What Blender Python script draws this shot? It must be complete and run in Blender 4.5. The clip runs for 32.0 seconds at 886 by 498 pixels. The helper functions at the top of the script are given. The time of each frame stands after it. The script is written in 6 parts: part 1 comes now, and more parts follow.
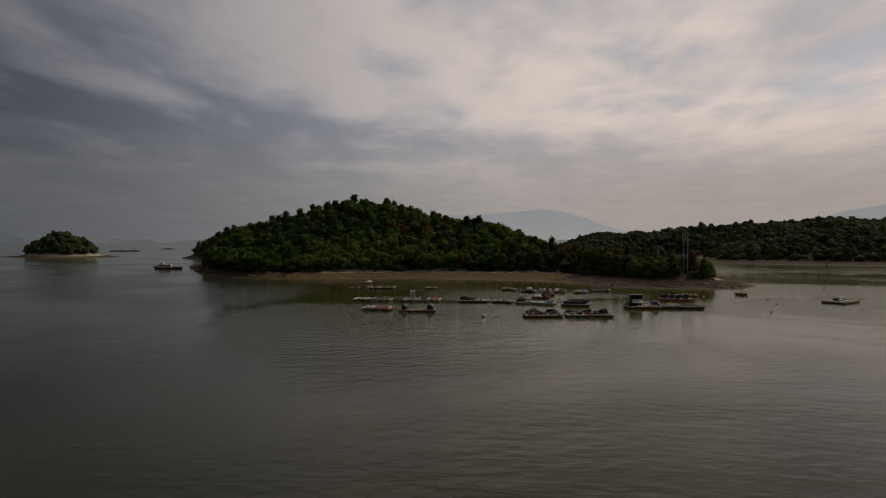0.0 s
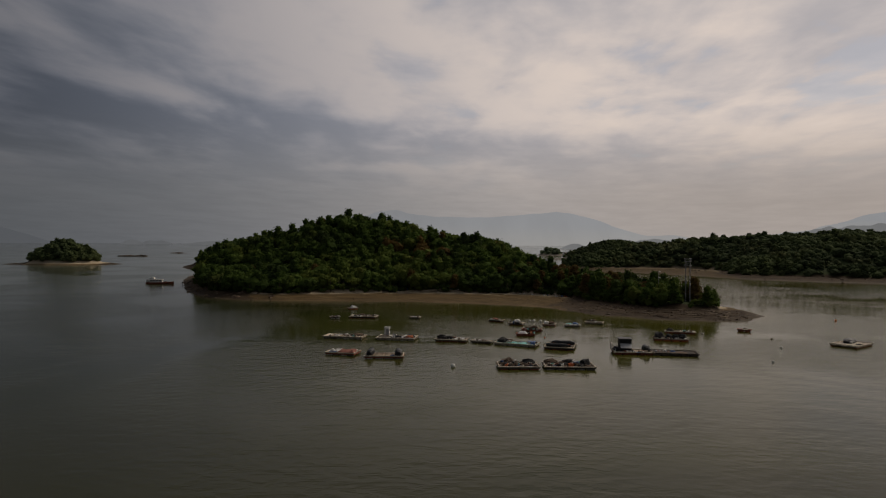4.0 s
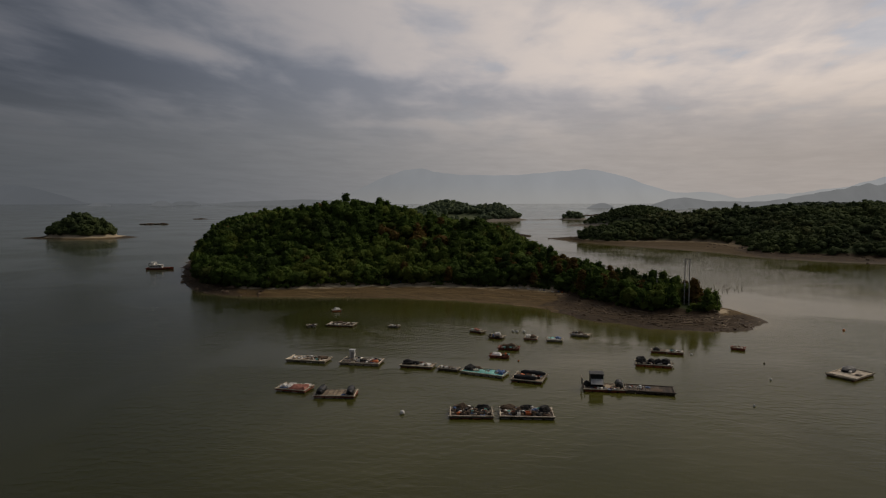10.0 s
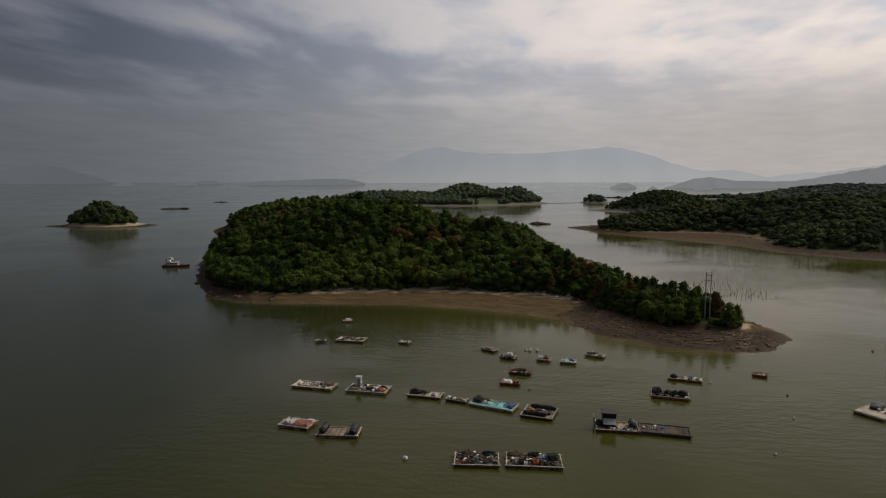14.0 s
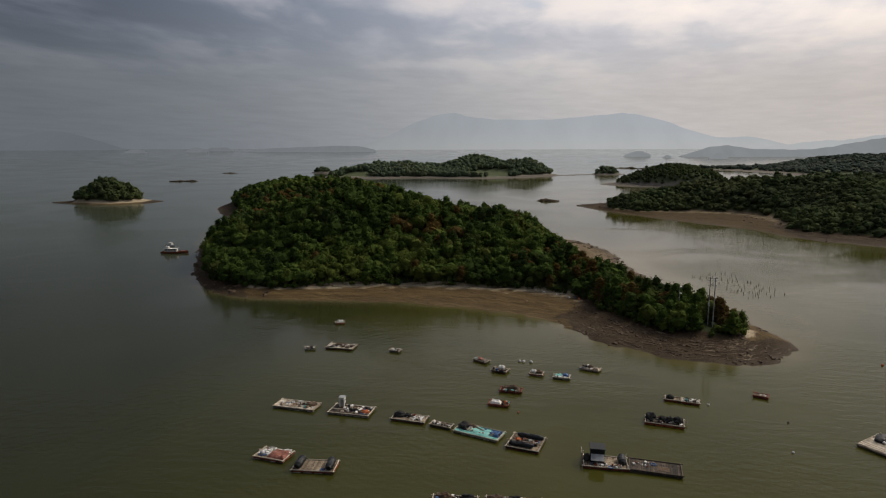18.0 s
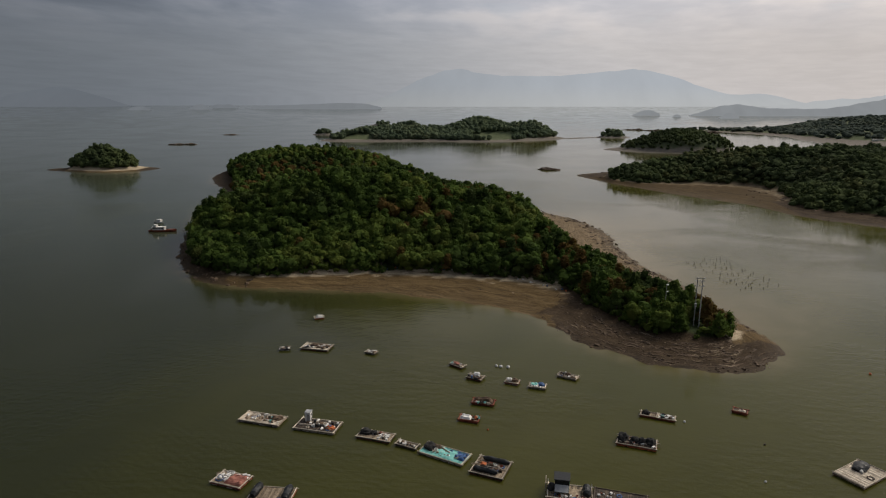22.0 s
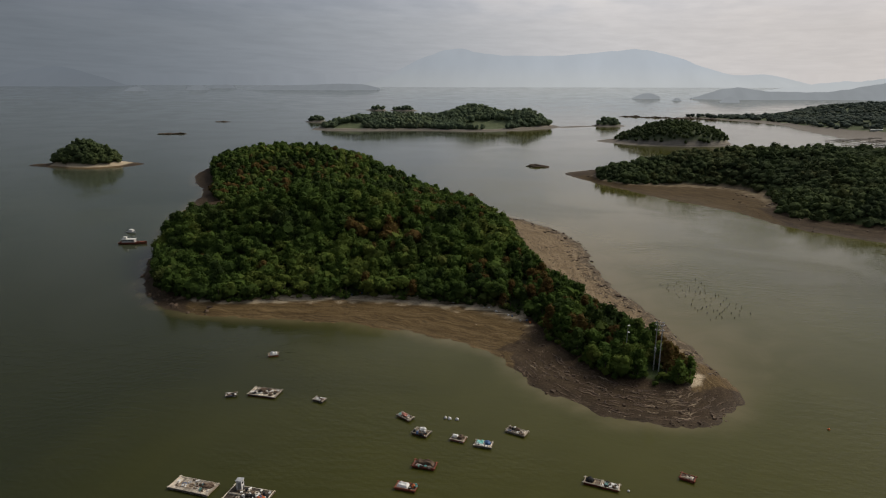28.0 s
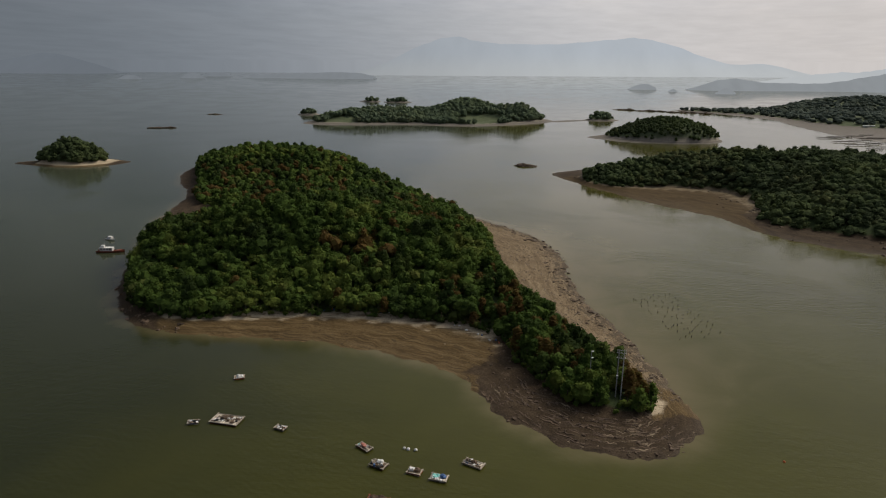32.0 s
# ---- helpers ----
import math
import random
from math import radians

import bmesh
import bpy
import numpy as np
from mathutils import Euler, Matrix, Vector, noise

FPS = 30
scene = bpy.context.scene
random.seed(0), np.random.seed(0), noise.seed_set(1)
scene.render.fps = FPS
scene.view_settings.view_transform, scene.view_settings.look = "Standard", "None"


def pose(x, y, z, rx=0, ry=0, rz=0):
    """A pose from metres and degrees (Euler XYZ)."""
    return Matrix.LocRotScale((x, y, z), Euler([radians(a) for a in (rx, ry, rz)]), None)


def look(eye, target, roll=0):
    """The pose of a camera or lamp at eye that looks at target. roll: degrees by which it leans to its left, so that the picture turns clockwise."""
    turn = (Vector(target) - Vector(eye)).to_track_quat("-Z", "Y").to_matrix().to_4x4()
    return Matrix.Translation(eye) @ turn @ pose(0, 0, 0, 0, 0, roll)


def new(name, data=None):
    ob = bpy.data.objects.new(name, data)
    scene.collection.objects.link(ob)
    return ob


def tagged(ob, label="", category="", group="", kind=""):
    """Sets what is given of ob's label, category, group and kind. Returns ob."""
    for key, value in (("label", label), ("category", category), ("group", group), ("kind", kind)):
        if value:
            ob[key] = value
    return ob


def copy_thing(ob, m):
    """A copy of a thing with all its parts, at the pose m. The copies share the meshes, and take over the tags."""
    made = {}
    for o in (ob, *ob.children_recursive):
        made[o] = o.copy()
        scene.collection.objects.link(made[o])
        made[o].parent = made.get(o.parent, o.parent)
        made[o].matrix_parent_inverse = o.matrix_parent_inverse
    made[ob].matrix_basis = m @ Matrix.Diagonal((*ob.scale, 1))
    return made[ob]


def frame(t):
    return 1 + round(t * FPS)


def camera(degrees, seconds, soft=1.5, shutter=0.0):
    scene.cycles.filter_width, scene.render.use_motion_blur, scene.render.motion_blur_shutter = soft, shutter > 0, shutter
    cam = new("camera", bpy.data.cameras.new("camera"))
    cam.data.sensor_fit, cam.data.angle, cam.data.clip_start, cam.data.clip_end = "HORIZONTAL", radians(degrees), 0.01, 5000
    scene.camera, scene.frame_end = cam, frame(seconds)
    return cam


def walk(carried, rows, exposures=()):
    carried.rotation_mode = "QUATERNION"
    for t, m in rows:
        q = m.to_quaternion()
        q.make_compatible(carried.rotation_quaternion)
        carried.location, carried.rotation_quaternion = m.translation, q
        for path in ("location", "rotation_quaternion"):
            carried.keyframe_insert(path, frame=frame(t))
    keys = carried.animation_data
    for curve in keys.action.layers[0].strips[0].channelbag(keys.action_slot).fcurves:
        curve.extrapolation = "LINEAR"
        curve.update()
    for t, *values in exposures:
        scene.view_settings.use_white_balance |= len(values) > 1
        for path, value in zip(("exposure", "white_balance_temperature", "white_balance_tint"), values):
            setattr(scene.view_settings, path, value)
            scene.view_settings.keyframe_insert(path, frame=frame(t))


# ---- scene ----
cam = camera(69.8, 32.0, 1.15)
PATH = [
    (0, (1.237, 1.078, 14.406), (1.278, 3.078, 14.38), -0.0),
    (0.5, (1.889, 3.477, 15.274), (1.93, 5.476, 15.252), -0.0),
    (1, (3.1, 5.589, 16.365), (3.141, 7.588, 16.347), 0.0),
    (1.5, (4.236, 7.256, 17.426), (4.277, 9.255, 17.408), 0.1),
    (2, (5.341, 8.5, 18.223), (5.381, 10.5, 18.205), 0.2),
    (2.5, (6.46, 9.353, 18.896), (6.497, 11.352, 18.879), 0.3),
    (3, (7.455, 10.066, 19.665), (7.482, 12.066, 19.649), 0.3),
    (3.5, (8.588, 10.658, 20.658), (8.598, 12.658, 20.64), 0.3),
    (5.5, (13.916, 14.369, 24.785), (13.891, 16.368, 24.736), 0.3),
    (6, (15.492, 15.79, 26.075), (15.464, 17.789, 26.011), 0.3),
    (6.5, (16.894, 17.336, 27.033), (16.86, 19.334, 26.957), 0.3),
    (7, (18.153, 18.209, 28.023), (18.114, 20.206, 27.935), 0.2),
    (7.5, (19.276, 18.785, 29.134), (19.229, 20.782, 29.035), 0.1),
    (8, (20.174, 19.546, 30.124), (20.118, 21.543, 30.017), 0.0),
    (8.5, (20.94, 20.244, 31.148), (20.873, 22.239, 31.031), -0.0),
    (9, (21.541, 20.533, 32.326), (21.466, 22.528, 32.197), -0.0),
    (9.5, (22.226, 20.731, 33.53), (22.141, 22.724, 33.387), -0.0),
    (10, (22.691, 21.109, 34.665), (22.599, 23.101, 34.507), -0.1),
    (10.5, (23.137, 21.57, 35.786), (23.036, 23.56, 35.617), -0.2),
    (11, (23.321, 22.186, 36.994), (23.212, 24.175, 36.815), -0.3),
    (11.5, (23.608, 22.867, 38.177), (23.492, 24.855, 37.989), -0.3),
    (12, (23.817, 23.55, 39.243), (23.692, 25.536, 39.049), -0.3),
    (12.5, (24.013, 24.228, 40.514), (23.88, 26.213, 40.313), -0.3),
    (13, (24.337, 24.955, 41.734), (24.194, 26.939, 41.522), -0.2),
    (13.5, (24.636, 25.809, 42.847), (24.485, 27.791, 42.626), -0.3),
    (14, (25.0, 26.721, 44.097), (24.842, 28.701, 43.869), -0.2),
    (14.5, (25.501, 27.717, 45.265), (25.333, 29.696, 45.029), -0.3),
    (16.5, (27.459, 31.502, 50.006), (27.271, 33.472, 49.713), -0.2),
    (17, (28.152, 32.603, 51.085), (27.961, 34.569, 50.777), -0.2),
    (17.5, (28.931, 33.643, 52.282), (28.737, 35.608, 51.962), -0.2),
    (18, (29.641, 34.674, 53.457), (29.445, 36.636, 53.123), -0.2),
    (18.5, (30.36, 35.627, 54.717), (30.161, 37.586, 54.368), -0.2),
    (19, (31.069, 36.699, 55.953), (30.869, 38.656, 55.588), -0.2),
    (19.5, (32.006, 37.78, 57.17), (31.803, 39.733, 56.791), -0.1),
    (20, (32.803, 38.895, 58.349), (32.597, 40.845, 57.954), -0.1),
    (20.5, (33.702, 39.854, 59.586), (33.493, 41.8, 59.172), -0.1),
    (21, (34.607, 40.906, 60.699), (34.395, 42.848, 60.268), -0.1),
    (21.5, (35.647, 42.02, 61.845), (35.432, 43.958, 61.396), -0.1),
    (22, (36.419, 42.816, 63.044), (36.203, 44.749, 62.578), -0.1),
    (22.5, (37.309, 43.532, 64.21), (37.091, 45.461, 63.728), -0.1),
    (23, (38.2, 44.412, 65.44), (37.98, 46.337, 64.944), -0.1),
    (23.5, (38.973, 45.025, 66.761), (38.753, 46.946, 66.252), -0.2),
    (24, (39.844, 45.951, 67.914), (39.625, 47.869, 67.393), -0.2),
    (24.5, (40.825, 46.816, 68.987), (40.605, 48.732, 68.457), -0.2),
    (26.5, (45.018, 50.784, 73.568), (44.797, 52.698, 73.034), -0.1),
    (27, (45.905, 51.688, 74.833), (45.685, 53.604, 74.301), -0.1),
    (27.5, (46.837, 52.529, 76.183), (46.618, 54.444, 75.652), -0.1),
    (28, (47.816, 53.388, 77.38), (47.598, 55.304, 76.851), -0.0),
    (28.5, (48.77, 54.244, 78.681), (48.552, 56.161, 78.153), -0.0),
    (29, (49.805, 54.888, 79.893), (49.588, 56.805, 79.366), -0.0),
    (29.5, (50.979, 55.297, 81.134), (50.763, 57.214, 80.606), -0.0),
    (30, (52.08, 55.817, 82.253), (51.865, 57.734, 81.724), 0.0),
    (30.5, (53.263, 56.315, 83.456), (53.049, 58.23, 82.919), 0.0),
    (31, (54.291, 56.72, 84.668), (54.078, 58.632, 84.122), 0.1),
    (31.5, (55.569, 57.141, 85.921), (55.357, 59.05, 85.364), 0.2),
    (32, (56.434, 57.42, 87.063), (56.224, 59.327, 86.497), 0.2),
]
walk(cam, [(t, look(eye, target, roll)) for t, eye, target, roll in PATH], [(0, -0.42, 7100, 13), (6, -0.40, 7100, 13), (9, -0.46, 7050, 12), (11, -0.22, 6950, 12), (13, -0.12, 6800, 11), (16, 0.08, 6700, 10), (19, 0.23, 6700, 10), (22, 0.28, 6650, 10), (24, 0.36, 6600, 9), (32, 0.38, 6550, 9)])

# ---- world and light ----
SUN_AZ, SUN_EL = radians(56), radians(44)
SUN_DIR = Vector((math.sin(SUN_AZ) * math.cos(SUN_EL), math.cos(SUN_AZ) * math.cos(SUN_EL), math.sin(SUN_EL)))


class Graph:
    """Short hand for building node trees."""

    def __init__(self, tree):
        self.tree = tree
        tree.nodes.clear()

    def put(self, kind, **values):
        node = self.tree.nodes.new(kind)
        for key, value in values.items():
            if key in ("noise_dimensions", "operation", "blend_type", "data_type", "sky_type", "sun_disc", "sun_elevation",
                       "sun_rotation", "interpolation_type", "feature", "distance", "attribute_name", "wave_type", "bands_direction"):
                setattr(node, key, value)
        return node

    def join(self, a, b):
        self.tree.links.new(a, b)

    def value(self, sock, thing):
        if isinstance(thing, (int, float)):
            sock.default_value = thing
        elif isinstance(thing, (tuple, list)):
            n = len(sock.default_value)
            sock.default_value = tuple(thing) + (1.0,) * (n - len(thing))
        else:
            self.join(thing, sock)

    def math(self, op, a, b=0.0, clamp=False):
        node = self.put("ShaderNodeMath", operation=op)
        node.use_clamp = clamp
        self.value(node.inputs[0], a)
        self.value(node.inputs[1], b)
        return node.outputs[0]

    def mix(self, fac, a, b, blend="MIX"):
        node = self.put("ShaderNodeMix", data_type="RGBA", blend_type=blend)
        self.value(node.inputs[0], fac)
        self.value(node.inputs[6], a)
        self.value(node.inputs[7], b)
        return node.outputs[2]

    def range(self, v, a, b, c=0.0, d=1.0, smooth=True):
        node = self.put("ShaderNodeMapRange", interpolation_type="SMOOTHSTEP" if smooth else "LINEAR")
        for n, x in enumerate((v, a, b, c, d)):
            self.value(node.inputs[n], x)
        return node.outputs[0]

    def noise(self, vec, scale, detail=4.0, rough=0.55, distort=0.0):
        node = self.put("ShaderNodeTexNoise")
        if vec is not None:
            self.join(vec, node.inputs["Vector"])
        node.inputs["Scale"].default_value = scale
        node.inputs["Detail"].default_value = detail
        node.inputs["Roughness"].default_value = rough
        node.inputs["Distortion"].default_value = distort
        return node.outputs[0]

    def ramp(self, v, stops):
        node = self.put("ShaderNodeValToRGB")
        el = node.color_ramp.elements
        while len(el) < len(stops):
            el.new(0.5)
        for e, (p, c) in zip(el, stops):
            e.position, e.color = p, (*c, 1.0)
        self.value(node.inputs[0], v)
        return node.outputs[0]

    def scaled(self, vec, s):
        node = self.put("ShaderNodeVectorMath", operation="MULTIPLY")
        self.join(vec, node.inputs[0])
        node.inputs[1].default_value = s
        return node.outputs[0]


def build_world():
    world = bpy.data.worlds.new("sky")
    scene.world = world
    world.use_nodes = True
    g = Graph(world.node_tree)
    ray = g.put("ShaderNodeTexCoord").outputs["Generated"]
    sep = g.put("ShaderNodeSeparateXYZ")
    g.join(ray, sep.inputs[0])
    x, y, z = sep.outputs
    # a flat sheet of cloud seen from below: streaks close up towards the horizon
    near = g.math("DIVIDE", 1.0, g.math("ADD", g.math("MAXIMUM", z, 0.0), 0.26))
    across = g.math("MULTIPLY", x, near)
    deck = g.put("ShaderNodeCombineXYZ")
    g.join(across, deck.inputs[0])
    g.join(g.math("SUBTRACT", near, g.math("MULTIPLY", across, CLOUD_LEAN)), deck.inputs[1])
    g.join(g.math("MULTIPLY", y, 0.5), deck.inputs[2])
    flow = g.put("ShaderNodeVectorMath", operation="ADD")
    g.join(deck.outputs[0], flow.inputs[0])
    flow.inputs[1].default_value = CLOUD_SHIFT
    broad = g.noise(flow.outputs[0], 1.5, 4.0, 0.5, 0.4)
    puffs = g.noise(flow.outputs[0], 4.2, 6.0, 0.50, 0.25)
    wisps = g.noise(g.scaled(flow.outputs[0], (0.7, 1.5, 1.0)), 9.0, 6.0, 0.62, 0.2)
    heap = g.math("ADD", g.math("ADD", g.math("MULTIPLY", broad, 0.46), g.math("MULTIPLY", puffs, 0.46)), g.math("MULTIPLY", wisps, 0.08))

    def bank(x0, z0, rx, rz, lean):
        """A soft long bank of cloud round one direction."""
        u = g.math("SUBTRACT", x, x0)
        v = g.math("ADD", g.math("SUBTRACT", z, z0), g.math("MULTIPLY", u, lean))
        d = g.math("ADD", g.math("POWER", g.math("ABSOLUTE", g.math("DIVIDE", u, rx)), 2.0), g.math("POWER", g.math("ABSOLUTE", g.math("DIVIDE", v, rz)), 2.0))
        return g.math("POWER", 0.37, d)

    for x0, z0, rx, rz, lean, weight in CLOUD_BANKS:
        heap = g.math("ADD", heap, g.math("MULTIPLY", bank(x0, z0, rx, rz, lean), weight))
    cloud = g.range(heap, 0.36, 0.64)
    dot = g.put("ShaderNodeVectorMath", operation="DOT_PRODUCT")
    g.join(ray, dot.inputs[0])
    dot.inputs[1].default_value = (GLOW_AT[0], GLOW_AT[1], GLOW_AT[2])
    glow = g.math("POWER", g.range(dot.outputs["Value"], -0.2, 1.0), 1.8)
    dark = g.range(glow, 0, 1, 0.072, 0.56, False)
    bright = g.range(glow, 0, 1, 0.19, 0.88, False)
    lum = g.math("ADD", g.math("MULTIPLY", dark, g.math("SUBTRACT", 1.0, cloud)), g.math("MULTIPLY", bright, cloud))
    hue = g.mix(g.math("ADD", g.math("MULTIPLY", glow, 0.65), g.math("MULTIPLY", cloud, 0.42), True), (0.76, 0.94, 1.27), (1.08, 0.985, 0.935))
    sky = g.mix(1.0, lum, hue, "MULTIPLY")
    nishita = g.put("ShaderNodeTexSky", sky_type="NISHITA", sun_disc=False, sun_elevation=SUN_EL, sun_rotation=SUN_AZ)
    blue = g.mix(1.0, nishita.outputs[0], (0.1, 0.1, 0.1), "MULTIPLY")
    gap = g.math("MULTIPLY", g.range(puffs, 0.42, 0.32), g.range(glow, 0.4, 0.9))
    sky = g.mix(g.math("MULTIPLY", gap, 0.25), sky, blue)
    streak = g.range(wisps, 0.35, 0.65, 0.96, 1.04, False)
    haze = g.mix(1.0, g.math("MULTIPLY", g.range(glow, 0, 0.75, 0.127, 0.43, False), streak), g.mix(glow, (0.86, 0.98, 1.13), (1.06, 0.985, 0.95)), "MULTIPLY")
    sky = g.mix(g.range(z, 0.20, 0.05, 0.0, 0.97), sky, haze)
    back = g.put("ShaderNodeBackground")
    g.join(sky, back.inputs[0])
    back.inputs[1].default_value = SKY_STRENGTH
    out = g.put("ShaderNodeOutputWorld")
    g.join(back.outputs[0], out.inputs[0])


CLOUD_LEAN, CLOUD_SHIFT, SKY_STRENGTH = 0.10, (3.1, 0.7, 0.62), 1.0
# long banks in the cloud sheet: direction east and up, half widths, lean, and how bright or dark
CLOUD_BANKS = [(-0.45, 0.180, 0.40, 0.055, 0.06, -0.09), (0.02, 0.150, 0.26, 0.026, 0.07, -0.10), (-0.42, 0.31, 0.14, 0.045, 0.15, -0.09),
               (-0.10, 0.240, 0.22, 0.045, 0.05, 0.08), (-0.44, 0.214, 0.14, 0.012, 0.12, 0.10), (-0.05, 0.115, 0.14, 0.008, 0.0, 0.10),
               (-0.53, 0.106, 0.09, 0.012, 0.0, 0.10), (0.30, 0.20, 0.25, 0.10, 0.0, 0.05)]
GLOW_AT = Vector((0.72, 0.60, 0.36)).normalized()
build_world()
sun = new("sun", bpy.data.lights.new("sun", "SUN"))
sun.data.energy, sun.data.angle, sun.data.color = 1.9, radians(26), (1.0, 0.93, 0.82)
sun.matrix_world = look(SUN_DIR * 100, (0, 0, 0))


# ---- materials ----
def begin(name):
    m = bpy.data.materials.new(name)
    m.use_nodes = True
    return m, Graph(m.node_tree)


def finish(g, bsdf):
    out = g.put("ShaderNodeOutputMaterial")
    g.join(bsdf.outputs[0], out.inputs[0])


def surface(g, colour, rough, spec=0.4, metal=0.0, bump=None, depth=0.02, strength=0.6):
    b = g.put("ShaderNodeBsdfPrincipled")
    g.value(b.inputs["Base Color"], colour)
    g.value(b.inputs["Roughness"], rough)
    g.value(b.inputs["Metallic"], metal)
    g.value(b.inputs["Specular IOR Level"], spec)
    if bump is not None:
        node = g.put("ShaderNodeBump")
        node.inputs["Strength"].default_value = strength
        node.inputs["Distance"].default_value = depth
        g.join(bump, node.inputs["Height"])
        g.join(node.outputs[0], b.inputs["Normal"])
    return b


def worn(name, dark, light, scale=3.0, rough=0.7, metal=0.0, grain=25.0, bump=0.01, spec=0.3, vary=(0.75, 1.2)):
    """A plain worn surface: two tones, stains and a fine grain, different on each object."""
    m, g = begin(name)
    pos = g.put("ShaderNodeNewGeometry").outputs["Position"]
    own = g.put("ShaderNodeObjectInfo").outputs["Random"]
    coarse = g.noise(pos, scale, 5.0, 0.6)
    small = g.noise(pos, grain, 3.0, 0.6)
    tone = g.math("ADD", g.math("MULTIPLY", coarse, 0.75), g.math("MULTIPLY", small, 0.25))
    colour = g.ramp(tone, [(0.32, dark), (0.66, light)])
    colour = g.mix(1.0, colour, g.range(own, 0, 1, vary[0], vary[1], False), "MULTIPLY")
    finish(g, surface(g, colour, g.range(small, 0.3, 0.7, rough - 0.1, min(rough + 0.1, 1.0)), spec, metal, small, bump))
    return m


def foliage(name, tones, scale=0.17, dead=0.0, spray=2.4, relief=0.24):
    m, g = begin(name)
    geo = g.put("ShaderNodeNewGeometry")
    pos, isle = geo.outputs["Position"], geo.outputs["Random Per Island"]
    own = g.put("ShaderNodeAttribute", attribute_name="tone").outputs["Fac"]
    stands = g.range(g.noise(pos, scale * 0.22, 3.0, 0.55), 0.3, 0.7)
    leaves = g.noise(pos, 0.9, 3.0, 0.6)
    tone = g.math("ADD", g.math("MULTIPLY", own, 0.32), g.math("MULTIPLY", stands, 0.42))
    tone = g.math("ADD", g.math("ADD", tone, g.math("MULTIPLY", leaves, 0.18)), g.math("MULTIPLY", isle, 0.10))
    colour = g.ramp(tone, tones)
    if dead:
        colour = g.mix(g.math("MULTIPLY", g.range(own, 0.972, 0.976), g.range(leaves, 0.25, 0.6, dead * 0.6, dead)), colour, (0.100, 0.042, 0.018))
    dry = g.math("MULTIPLY", g.range(g.noise(pos, scale * 0.35, 4.0, 0.6, 0.4), 0.50, 0.66), g.range(own, 0.2, 0.8, 0.15, 0.6))
    colour = g.mix(dry, colour, g.mix(0.5, colour, (0.105, 0.074, 0.034)))
    lit = surface(g, colour, 0.85, 0.03, 0.0, g.noise(pos, spray, 3.0, 0.7), relief, 1.0)
    thin = g.put("ShaderNodeBsdfTranslucent")
    g.join(colour, thin.inputs[0])
    mixed = g.put("ShaderNodeMixShader")
    mixed.inputs[0].default_value = 0.35
    g.join(lit.outputs[0], mixed.inputs[1])
    g.join(thin.outputs[0], mixed.inputs[2])
    finish(g, mixed)
    return m


